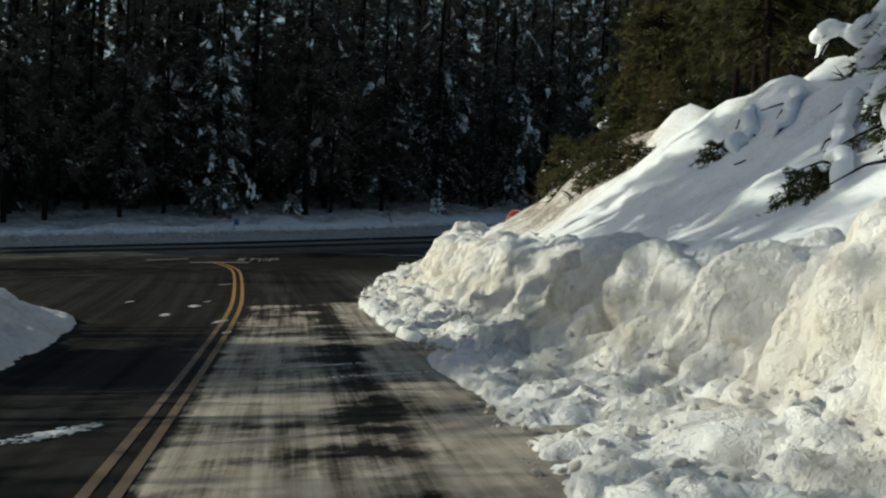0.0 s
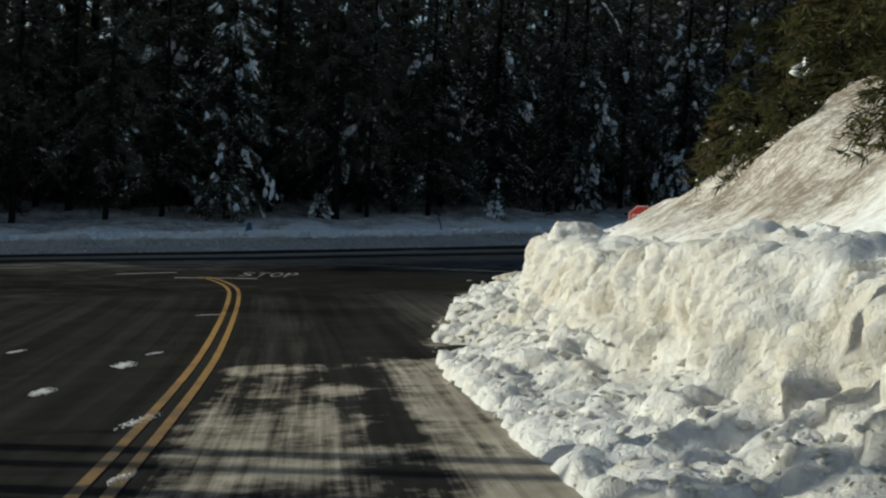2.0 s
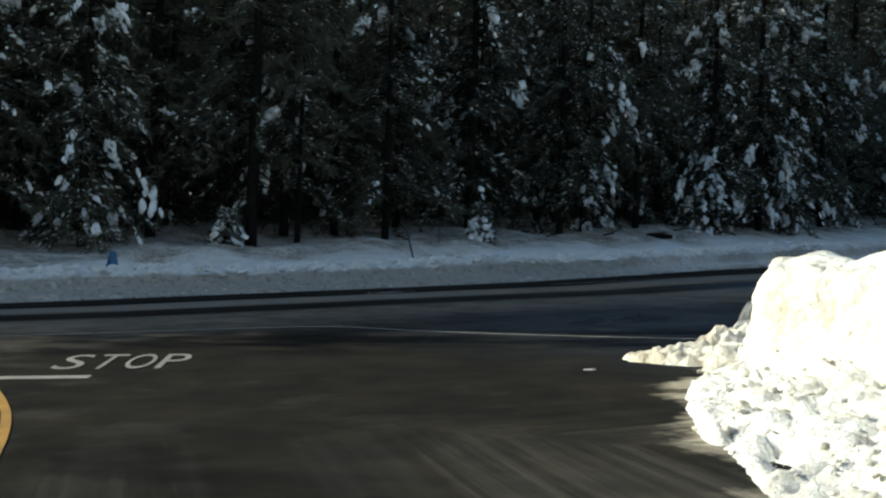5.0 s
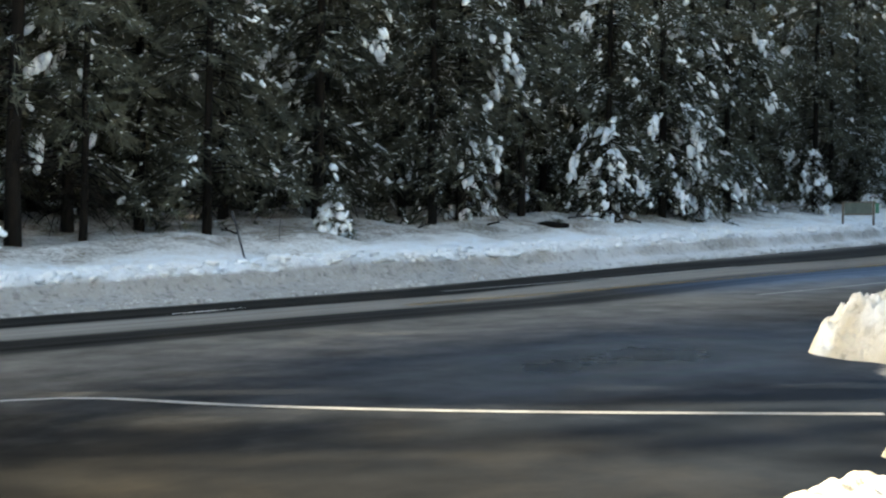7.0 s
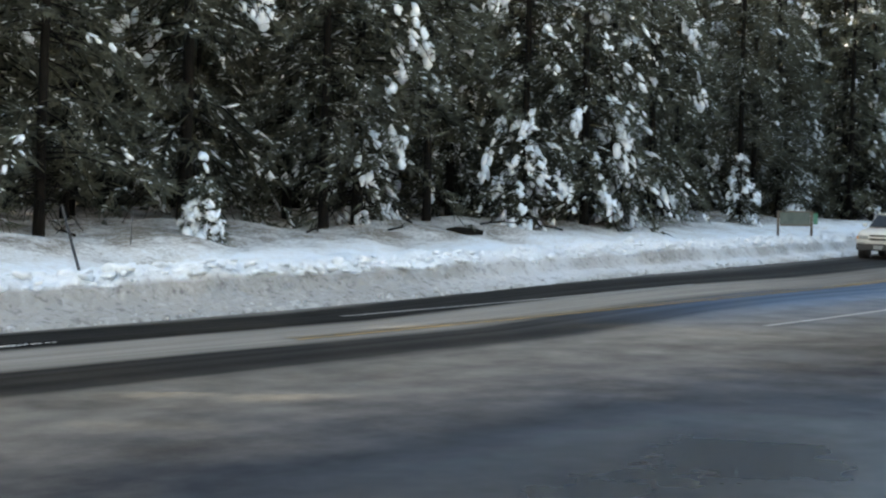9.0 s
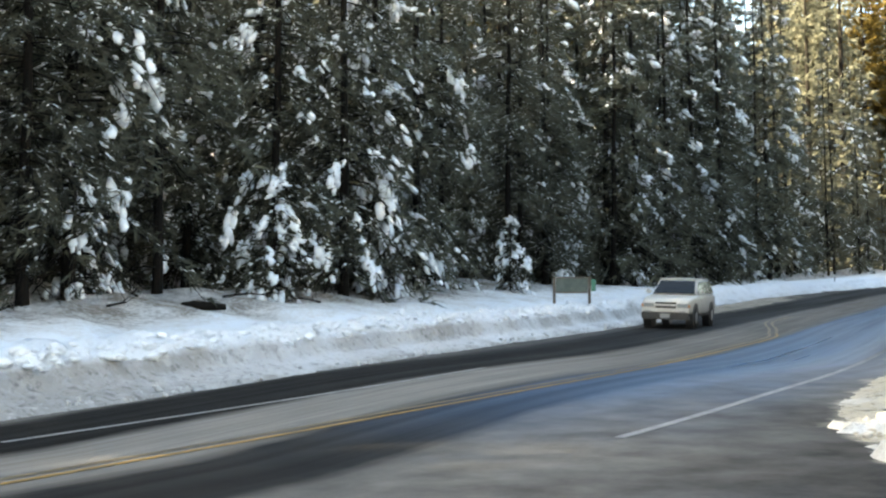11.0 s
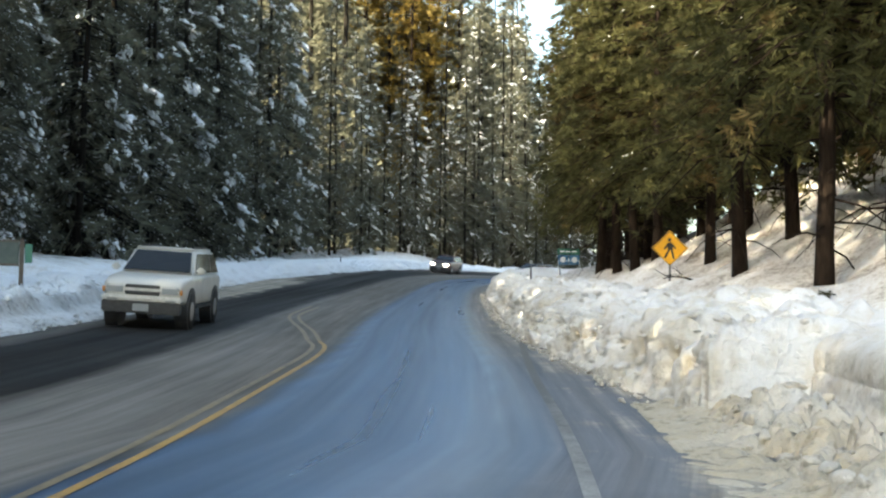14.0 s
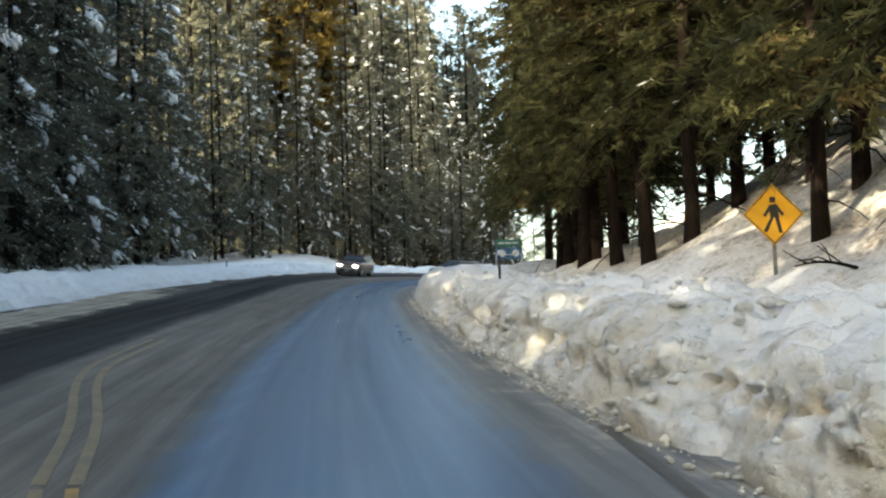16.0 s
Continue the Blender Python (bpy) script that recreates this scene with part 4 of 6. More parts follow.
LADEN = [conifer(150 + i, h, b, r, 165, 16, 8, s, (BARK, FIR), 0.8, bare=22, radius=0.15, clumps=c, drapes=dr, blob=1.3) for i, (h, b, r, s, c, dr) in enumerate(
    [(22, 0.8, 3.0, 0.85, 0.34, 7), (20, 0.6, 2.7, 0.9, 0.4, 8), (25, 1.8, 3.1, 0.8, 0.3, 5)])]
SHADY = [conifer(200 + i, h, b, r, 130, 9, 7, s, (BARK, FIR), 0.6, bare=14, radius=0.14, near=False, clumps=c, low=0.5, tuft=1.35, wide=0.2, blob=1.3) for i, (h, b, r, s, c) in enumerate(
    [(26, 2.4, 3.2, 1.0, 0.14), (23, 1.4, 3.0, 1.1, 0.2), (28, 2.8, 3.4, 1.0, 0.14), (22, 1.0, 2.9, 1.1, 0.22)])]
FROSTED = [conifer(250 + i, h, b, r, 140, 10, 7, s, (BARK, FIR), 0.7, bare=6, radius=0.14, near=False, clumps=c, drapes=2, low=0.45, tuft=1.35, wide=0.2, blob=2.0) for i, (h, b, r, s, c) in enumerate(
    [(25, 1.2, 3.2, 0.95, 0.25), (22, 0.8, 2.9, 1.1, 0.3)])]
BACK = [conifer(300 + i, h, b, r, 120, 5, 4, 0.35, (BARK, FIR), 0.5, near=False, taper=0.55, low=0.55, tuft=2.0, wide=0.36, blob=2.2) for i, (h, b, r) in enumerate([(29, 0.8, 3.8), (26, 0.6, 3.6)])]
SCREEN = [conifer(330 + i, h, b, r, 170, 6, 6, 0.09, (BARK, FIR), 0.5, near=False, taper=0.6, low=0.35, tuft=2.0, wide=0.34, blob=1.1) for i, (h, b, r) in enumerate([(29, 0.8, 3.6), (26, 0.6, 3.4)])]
SUNLIT_TREES = [conifer(350 + i, h, b, r, 170, 8, 6, 0.03, (BARK_WARM, SUNLIT), 0.4, bare=4, radius=0.18, near=False, taper=0.7, low=0.3, tuft=1.6, wide=0.26, blob=1.5) for i, (h, b, r) in enumerate([(29, 3.0, 3.0), (26, 2.4, 2.8)])]
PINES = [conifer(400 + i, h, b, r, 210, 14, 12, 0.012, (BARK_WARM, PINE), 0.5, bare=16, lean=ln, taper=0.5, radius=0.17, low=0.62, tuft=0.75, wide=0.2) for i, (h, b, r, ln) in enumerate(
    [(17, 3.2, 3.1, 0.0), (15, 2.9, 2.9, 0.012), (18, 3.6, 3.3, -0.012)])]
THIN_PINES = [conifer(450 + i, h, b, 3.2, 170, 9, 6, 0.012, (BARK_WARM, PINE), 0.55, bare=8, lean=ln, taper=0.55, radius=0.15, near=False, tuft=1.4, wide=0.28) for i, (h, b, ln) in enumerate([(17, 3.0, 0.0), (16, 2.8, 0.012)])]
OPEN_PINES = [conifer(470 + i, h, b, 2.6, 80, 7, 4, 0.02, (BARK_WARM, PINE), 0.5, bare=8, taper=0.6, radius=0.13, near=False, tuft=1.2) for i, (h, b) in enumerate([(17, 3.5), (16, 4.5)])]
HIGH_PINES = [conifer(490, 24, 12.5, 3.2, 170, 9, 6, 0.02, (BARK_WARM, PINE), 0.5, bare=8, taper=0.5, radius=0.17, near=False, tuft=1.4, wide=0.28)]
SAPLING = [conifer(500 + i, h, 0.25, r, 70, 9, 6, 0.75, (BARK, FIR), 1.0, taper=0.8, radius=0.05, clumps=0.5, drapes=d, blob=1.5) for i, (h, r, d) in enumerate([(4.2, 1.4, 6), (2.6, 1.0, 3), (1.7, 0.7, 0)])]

rng = np.random.default_rng(7)
ft, fx, fy, fnx, fny = resample(FAR_FOOT, 1.0)


def spots(lo, hi, spacing, depth_rows, s0, s1):
    """Places for trees in rows beyond the highway, at least two metres apart."""
    for k in range(depth_rows):
        s = s0 + rng.uniform(0, spacing)
        while s < s1:
            o = lo + (hi - lo) * (k + rng.uniform(0.1, 0.9)) / depth_rows
            i = min(len(ft) - 1, int(s))
            x, y = fx[i] - fnx[i] * o + rng.normal(0, 0.4), fy[i] - fny[i] * o + rng.normal(0, 0.4)
            s += spacing * rng.uniform(0.6, 1.4)
            if not any(math.hypot(x - a, y - b) < 2.0 for a, b in TAKEN):
                TAKEN.append((x, y))
                yield x, y


def row(kinds, lo, hi, spacing, depth_rows, s0, s1, label, group, name="fir_tree", sizes=(0.85, 1.15)):
    for x, y in spots(lo, hi, spacing, depth_rows, s0, s1):
        plant(kinds[rng.integers(len(kinds))], x, y, name, label, group, rng.uniform(0, 360), rng.uniform(*sizes))


def woods(kinds, places, label, sizes=(0.9, 1.2)):
    """Many far trees, joined: a thing of kind stuff with its trunks, crowns and snow."""
    places = list(places)
    home = thing("far_woods", Matrix.Identity(4), label, "woods", kind="stuff")
    piles, mats = {}, {}
    for x, y in places:
        kind, a, s = kinds[rng.integers(len(kinds))], rng.uniform(0, 6.28), rng.uniform(*sizes)
        turn = np.array([[math.cos(a), -math.sin(a), 0], [math.sin(a), math.cos(a), 0], [0, 0, 1]]) * s
        for k, me in kind.items():
            co = np.empty(3 * len(me.vertices), np.float32)
            me.vertices.foreach_get("co", co)
            corners = 4 if k == "trunk" else 3
            f = np.empty(corners * len(me.polygons), np.int32)
            me.polygons.foreach_get("vertices", f)
            key = (k, me.materials[0].name)
            mats[key] = me.materials[0]
            piles.setdefault(key, Pile()).add(co.reshape(-1, 3) @ turn.T + [x, y, float(land(x, y)) - 0.1], f.reshape(-1, corners))
    for key, pile in piles.items():
        tagged(child(key[0] + "s", pile.mesh(key[0] + "s", mats[key], key[0] != "crown"), home), kind="stuff")


TAKEN = []
for x, y, k, s in [(62.27, 76.84, 4, 1.0), (56.06, 75.4, 2, 0.8), (66.8, 76.2, 6, 1.0), (69.5, 75.3, 5, 1.0), (76.0, 76.3, 7, 1.0), (86.4, 77.6, 4, 1.0), (34.2, 75.2, 6, 1.0), (31.3, 76.9, 1, 1.0)]:
    TAKEN.append((x, y))
    plant((FRONT + LADEN)[k], x, y, "fir_tree", "tall dark fir with snow on drooping branches, forest edge", "trees at the forest edge", 40 * x, s)
s_west, sa, s_mid, sb = (at_length(FAR_FOOT, *p) for p in ((-75, 85), (8, 69), (104, 70.7), (210, 35)))
EDGE = ("tall dark fir with snow on drooping branches, forest edge", "trees at the forest edge")
INNER = ("tall dark fir dusted with snow inside the forest", "trees inside the forest")
s_snowy = at_length(FAR_FOOT, 58, 66.4)
s_dim = at_length(FAR_FOOT, 44, 64.4)
row(DIM, 8.5, 13.5, 3.6, 2, sa, s_dim, *EDGE)
row([FRONT[1], FRONT[3], FRONT[0], LADEN[2]], 8.5, 13.5, 4.4, 2, s_dim, s_snowy, *EDGE)
row(LADEN + LADEN + FRONT[:2], 8.5, 13.5, 4.4, 2, s_snowy, s_mid, *EDGE)
s_bend = at_length(FAR_FOOT, 158, 71.5)
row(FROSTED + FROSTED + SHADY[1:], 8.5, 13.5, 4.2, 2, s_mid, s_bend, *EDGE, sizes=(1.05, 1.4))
g0, g1 = at_length(FAR_FOOT, 160, 71.2), at_length(FAR_FOOT, 194, 58.4)
BEND = ("tall dark fir flecked with snow at the bend", "trees at the bend")
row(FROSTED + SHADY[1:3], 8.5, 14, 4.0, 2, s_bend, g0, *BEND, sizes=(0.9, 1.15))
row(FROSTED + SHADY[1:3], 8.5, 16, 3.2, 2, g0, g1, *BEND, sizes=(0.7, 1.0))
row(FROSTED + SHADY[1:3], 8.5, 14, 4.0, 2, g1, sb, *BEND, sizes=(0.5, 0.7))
row(SHADY, 14, 22, 4.6, 2, sa - 6, s_snowy, *INNER)
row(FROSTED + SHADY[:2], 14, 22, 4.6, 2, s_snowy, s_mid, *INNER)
row(SHADY + FROSTED[:1] + SUNLIT_TREES[:1], 14, 23, 4.4, 2, s_mid, g0, *INNER, sizes=(1.2, 1.5))
for x, y, k, s in [(193, 72.5, 0, 1.2), (197, 69, 2, 1.1), (201.5, 70, 0, 1.25), (203, 66.5, 2, 1.2), (206, 72, 2, 1.25), (210, 66, 0, 1.3), (217, 66, 2, 1.3), (222, 64.5, 2, 1.3), (224, 61.5, 0, 0.75), (221, 60, 2, 0.62), (226, 58.5, 1, 0.7), (219, 62.5, 3, 0.8), (228, 56, 0, 0.8), (218, 57.5, 1, 0.9), (212, 61.5, 1, 1.0), (216, 59, 3, 0.95), (230, 60.5, 0, 1.1), (236, 58, 2, 1.1), (224, 56.5, 1, 1.0), (242, 62, 0, 1.3), (233, 63, 2, 1.3)]:
    TAKEN.append((x, y))
    plant(SHADY[k], x, y, "fir_tree", "tall dark fir flecked with snow at the bend", "trees at the bend", 60 * x, s)
woods(BACK, spots(22, 44, 3.6, 5, sa + 6, s_mid), "dense dark firs deep in the forest", (0.95, 1.25))
woods(SCREEN, spots(23, 42, 2.7, 4, s_mid, g0), "tall dark conifers deep in the forest", (1.6, 1.9))
woods(SCREEN, [(282 + 40 * ((i * 0.618) % 1), 68 + 1.05 * i) for i in range(50)], "tall dark conifers on rising ground far beyond the bend", (1.6, 2.0))
woods(SCREEN, [(201 + 2.0 * i + rng.normal(0, 0.7), 85.5 + 1.0 * i + 4 * (i % 2)) for i in range(12)] + [(228 + 2.6 * i + rng.normal(0, 0.7), 108 + 1.0 * i + 4 * (i % 2)) for i in range(16)], "tall dark conifers on the rise beyond the bend", (1.55, 1.75))
for i, (x, y) in enumerate([(238, 60.6), (246, 64.6), (249, 61.4), (254, 59), (258, 63), (262, 60.5), (266, 58), (243, 59.4)]):
    plant(SCREEN[i % 2], x, y, "conifer_tree", "tall dark conifer beyond the bend", "far trees beyond the bend", 83.0 * i, 1.3 + 0.06 * (i % 4))
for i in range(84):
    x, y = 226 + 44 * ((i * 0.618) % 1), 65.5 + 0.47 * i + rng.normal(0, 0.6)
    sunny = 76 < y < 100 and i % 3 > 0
    plant((SUNLIT_TREES if sunny else SCREEN)[i % 2], x, y, "conifer_tree", "tall conifer with sunlight coloured into its needles beyond the bend" if sunny else "tall dark conifer beyond the bend", "far trees beyond the bend", 47.0 * i, (1.6 if sunny else 1.2) + 0.4 * ((i * 0.382) % 1))
s_shade = at_length(FAR_FOOT, 1.0, 69.8)
# Forest out of view, sized and spaced for the sun it blocks.
woods(BACK, spots(10, 40, 3.0, 8, s_shade - 1.5, sa + 8), "unseen tall firs added beyond the highway to shade the road corner", (1.3, 1.6))
woods(BACK, spots(9, 36, 8.0, 4, s_west, s_shade), "unseen sparse firs added beyond the highway to dapple the sun", (0.6, 1.05))
woods(BACK, [(82 + 5.2 * (i % 11) + rng.uniform(-1.5, 1.5), 42 - 5.0 * (i // 11) + rng.uniform(-1.5, 1.5)) for i in range(44)], "dark conifers higher up the snowy slope", (0.5, 0.8))
# Trees outside the view, added for their shade on road, bank and slope.
woods(THIN_PINES, [(-3.5, 29.6), (-7.5, 32.6), (-10.5, 35.6), (-5, 33.4)], "unseen dense pines added beyond the heap to cast shade", (0.8, 1.1))
woods(HIGH_PINES, [(1.2, 32), (2.4, 33), (2.6, 30.0), (0.2, 34.4)], "unseen high-crowned pines added beyond the side road for shade", (0.95, 1.1))
woods(OPEN_PINES, [(-1, 25.1), (-5, 26), (-3, 21), (-12, 30), (-8, 19), (-15, 38), (-20, 33)], "unseen open pines added beyond the heap for dappled shade", (0.8, 1.1))
woods(BACK, [(-2.6, 22.0), (-1.6, 24.2), (-0.6, 26.2), (0.4, 28.0), (1.4, 29.8), (2.4, 31.6), (3.4, 33.2), (-3.6, 19.8), (-4.6, 17.6), (-5.6, 15.2)], "unseen low firs added behind the heap to shade the lane", (0.17, 0.2))
for x, y, k, s in [(65.7, 75.2, 0, 1.0), (50.0, 73.3, 2, 1.0), (72.4, 75.5, 1, 1.2), (91.5, 76.9, 2, 0.9), (83.3, 76.0, 0, 0.8), (38.5, 73.5, 2, 0.8), (79.5, 77.5, 1, 1.0), (98.5, 80.0, 1, 0.9), (59.0, 76.5, 1, 1.0)]:
    plant(SAPLING[k], x, y, "fir_sapling", "young fir bowed under heavy lumps of snow", "saplings at the forest edge", 70 * x, s)

# pines on the slope beside the highway
for i, (x, y, s) in enumerate([(82.4, 53.6, 1.0), (83.4, 52.2, 1.0), (75.5, 52.9, 1.0), (75.1, 51.6, 1.05), (91.6, 53.4, 0.95), (93.5, 52.0, 1.0), (98.9, 54.7, 1.0), (97.0, 52.0, 1.0), (102.0, 55.3, 0.95),
                               (104.0, 55.9, 0.95), (103, 52.6, 1.0), (107.5, 56.6, 0.9), (109.5, 54.4, 0.95), (112, 55.8, 0.9), (115, 54.5, 0.95), (70.5, 48.5, 1.1), (86.5, 48.0, 1.15), (96, 46.0, 1.15), (105, 47, 1.1), (113, 48.5, 1.0),
                               (66.0, 45.0, 1.1), (78.0, 45.5, 1.15), (118.0, 55.6, 0.9), (122, 56.0, 0.95), (126, 55.8, 0.9), (90, 43, 1.2), (80, 49.5, 1.0), (85.5, 50.8, 0.95), (89.5, 49.0, 1.0), (94.5, 48.5, 1.05), (100, 49.8, 1.0), (108, 50.5, 1.0), (73, 46.8, 1.1), (121, 50, 1.0), (130, 55, 0.95), (135, 55.5, 0.9), (140, 54, 1.0), (146, 55.5, 1.0), (150, 52, 1.05), (143, 50, 1.05), (155, 50, 1.05), (133, 51, 1.0)]):
    plant(PINES[i % 3] if y > 50.5 else THIN_PINES[i % 2], x, y, "pine_tree", "tall pine with bare lower trunk on the snowy slope", "pines on the slope", 77.0 * i, s * float(ramp(x, (92, 1.0), (110, 1.25), (140, 1.45))))


# ---- lumps of snow along the road edges ----
def lumps(name, line, start, end, lo, hi, count, sizes, label, side=1, seed=5, grit=SNOW_BANK):
    r = np.random.default_rng(seed)
    t, x, y, nx, ny = resample(line, 0.2)
    s = r.uniform(start, end, count)
    o = lo + (hi - lo) * r.beta(1.4, 1.6, count)
    px = np.interp(s, t, x) + side * np.interp(s, t, nx) * o
    py = np.interp(s, t, y) + side * np.interp(s, t, ny) * o
    size = sizes[0] + (sizes[1] - sizes[0]) * r.random(count) ** 4
    rise = np.interp(o, [-1, 0, 0.3, 2.4], [0.0, 0.02, 0.08, 0.42])
    axes = r.normal(0, 0.13, (count, 3, 3)) + np.eye(3)[None] * [1.1, 0.95, 0.75]
    v, f = blobs(np.column_stack([px, py, gz(px, py) + rise + 0.3 * size]), axes * size[:, None, None], r, 0.2, 1 if sizes[1] < 0.12 else 2)
    me = mesh_of(name, v, f, grit, True)
    attribute(me, "grime", np.full(len(me.vertices), 0.55))
    return tagged(new(name, me), label, "snow lumps", kind="stuff")


for places, size, mat, words, seed in LUMPS:
    r, pile = np.random.default_rng(seed + 5), Pile()
    axes = (r.normal(0, 0.16, (len(size), 3, 3)) + np.eye(3)[None] * [1.2, 0.95, 0.62]) * size[:, None, None]
    for some, grade in ((size > 0.07, 2), ((size > 0.04) & (size <= 0.07), 1), (size <= 0.04, 0)):
        pile.add(*blobs(places[some], axes[some], r, 0.26, grade))
    me = pile.mesh("snow_lumps", mat)
    attribute(me, "grime", np.full(len(me.vertices), 0.6 if "dirty" in words else 0.3 if mat is SNOW_BANK else 0.0))
    tagged(new("snow_lumps", me), words, "snow lumps", kind="stuff")
lumps("snow_lumps", RIGHT_FOOT, at_length(RIGHT_FOOT, 0, -3), s_corner + 1.5, -0.3, 0.4, 500, (0.012, 0.06), "crumbled lumps of snow at the foot of a bank", seed=5)
lumps("snow_lumps", RIGHT_FOOT, s_corner, s_high + 1, -0.35, 0.4, 260, (0.015, 0.07), "small lumps of snow at the road corner", seed=6)
lumps("snow_lumps", RIGHT_FOOT, s_fwd, at_length(RIGHT_FOOT, 120, 62), -0.35, 0.2, 500, (0.015, 0.07), "small lumps of snow along the highway edge", seed=8)
lumps("snow_lumps", FAR_FOOT, at_length(FAR_FOOT, 14, 68), f_gap, -0.15, 0.4, 700, (0.02, 0.07), "small grey lumps of snow along the highway edge", side=-1, seed=9, grit=SNOW_VERGE)


def snow_mound(x, y, length, width, turn, height, seed, label):
    """A crumbled heap pushed out onto the asphalt, dirty at its foot, with shade toned into the rest."""
    q, a = np.meshgrid(np.linspace(0, 1, 52), np.linspace(0, 2 * np.pi, 145), indexing="ij")
    edge = 1 + 0.22 * vnoise(1.6 * np.cos(a) + 9, 1.6 * np.sin(a), seed, seed) + 0.1 * vnoise(5 * np.cos(a), 5 * np.sin(a), 1, seed)
    u, v = length * q * edge * np.cos(a), width * q * edge * np.sin(a)
    c, s = math.cos(math.radians(turn)), math.sin(math.radians(turn))
    px, py = x + u * c - v * s, y + u * s + v * c
    rise = np.clip(1 - q**4, 0, 1)
    lump = 0.3 * (domes(u / 0.42, v / 0.42, seed) - 0.6) + 0.34 * (domes(u / 0.22, v / 0.22, seed + 1) - 0.6) + 0.16 * (domes(u / 0.11, v / 0.11, seed + 6) - 0.6) + 0.3 * vnoise(u / 0.6, v / 0.6, 0, seed + 2) + 0.12 * vnoise(u / 0.13, v / 0.13, 0, seed + 4)
    pz = gz(px, py) - 0.03 + height * rise * (1 + 1.5 * lump) + 0.4 * height * lump * (q < 0.97)
    me, used = sheet("snow_mound", px[::-1], py[::-1], pz[::-1], SNOW_BANK)
    # The lower limit of 0.6 dulls the whole heap as shade would.
    attribute(me, "grime", (np.clip(1.6 - 1.0 * rise, 0.6, 1) * (0.6 + 0.5 * vnoise(u / 0.3, v / 0.3, 0, seed + 3)))[::-1].ravel()[used])
    tagged(new("snow_mound", me), label, "snow mound", "snow mounds at the corner")


snow_mound(39.35, 50.27, 1.5, 0.9, 60, 0.5, 5, "jagged heap of dirty snow reaching onto the asphalt")
snow_mound(36.5, 48.0, 1.3, 0.9, 30, 0.34, 8, "rounded heap of crumbled snow at the road corner")
snow_mound(31.65, 45.97, 1.3, 0.7, 95, 0.19, 11, "low yellowish tongue of dirty snow on the asphalt")
snow_mound(33.6, 46.6, 1.2, 0.8, 30, 0.3, 14, "crumbled heap of white snow at the road corner")


def snow_patch(x, y, length, width, turn, seed):
    """A thin spill of crumbled snow on the asphalt."""
    r = np.random.default_rng(seed)
    k = 110
    a, q = r.uniform(0, 6.28, k), r.random(k) ** 0.6
    u, v = length * q * np.cos(a), width * q * np.sin(a)
    c, s = math.cos(math.radians(turn)), math.sin(math.radians(turn))
    px, py = x + u * c - v * s, y + u * s + v * c
    size = r.uniform(0.12, 0.42, k) * width * (1.1 - 0.8 * q)
    axes = np.eye(3)[None] * np.stack([size * 1.6, size, 0.006 + 0.06 * size], -1)[:, :, None]
    m = np.array([[c, s, 0], [-s, c, 0], [0, 0, 1]])
    vv, f = blobs(np.column_stack([px, py, gz(px, py) + 0.004]), axes @ m, r, 0.3, 0)
    tagged(new("snow_patch", mesh_of("snow_patch", vv, f, SNOW_BANK)), "thin spill of dirty snow on the asphalt", "snow patch", "snow patches on the road", "stuff")


for i, (x, y, ln, wd, turn) in enumerate([(13.3, 30.3, 0.45, 0.16, 60), (11.6, 28.1, 0.4, 0.13, 60), (11.7, 25.3, 0.6, 0.1, 50), (29.74, 46.24, 0.1, 0.06, 0), (10.6, 22.6, 0.3, 0.07, 55), (14.2, 31.6, 0.25, 0.06, 40), (12.6, 33.0, 0.3, 0.08, 50), (9.0, 15.6, 0.8, 0.07, -20), (8.7, 13.9, 0.9, 0.08, -25), (3.9, 12.1, 0.7, 0.25, 30), (17.8, 38.2, 0.3, 0.06, 0), (38.2, 62.9, 0.9, 0.07, 2)]):
    snow_patch(x, y, ln, wd, turn, 800 + i)

# ---- shrubs, branches and wood on the snow ----
SHRUB = [conifer(600 + i, h, 0.15, r, 46, 10, 7, s, (BARK, PINE), 0.7, taper=0.4, clumps=c, radius=0.03, blob=bl) for i, (h, r, s, c, bl) in enumerate([(1.5, 1.5, 0.6, 0.6, 2.2), (1.1, 1.2, 0.12, 0.05, 1.0), (2.0, 1.6, 0.7, 0.7, 2.4)])]
for x, y, k, s in [(17.6, 11.9, 2, 0.9), (21.2, 15.0, 0, 1.0), (19.2, 12.6, 2, 1.0), (18.4, 10.8, 0, 1.0), (18.5, 17.5, 1, 0.35), (20.8, 22.4, 1, 0.6), (21.3, 23.6, 1, 0.8), (21.9, 24.8, 1, 0.7), (14.6, 12.2, 1, 0.4), (13.2, 10.8, 1, 0.35), (27.5, 32.0, 1, 1.0), (28.8, 34.0, 1, 1.2), (30.0, 32.4, 1, 1.3),
                   (29.4, 29.5, 1, 1.3), (32.0, 35.0, 1, 1.1), (26.0, 26.5, 1, 0.9), (76.9, 53.6, 1, 0.22), (73.0, 53.4, 1, 0.2)]:
    label = "low evergreen shrub pressed down by heavy snow on the slope" if k != 1 else "sparse evergreen shrub poking out of the snowy slope"
    plant(SHRUB[k], x, y, "shrub", label, "shrubs on the slope", 53 * x, s, 0.12)["category"] = "shrub"
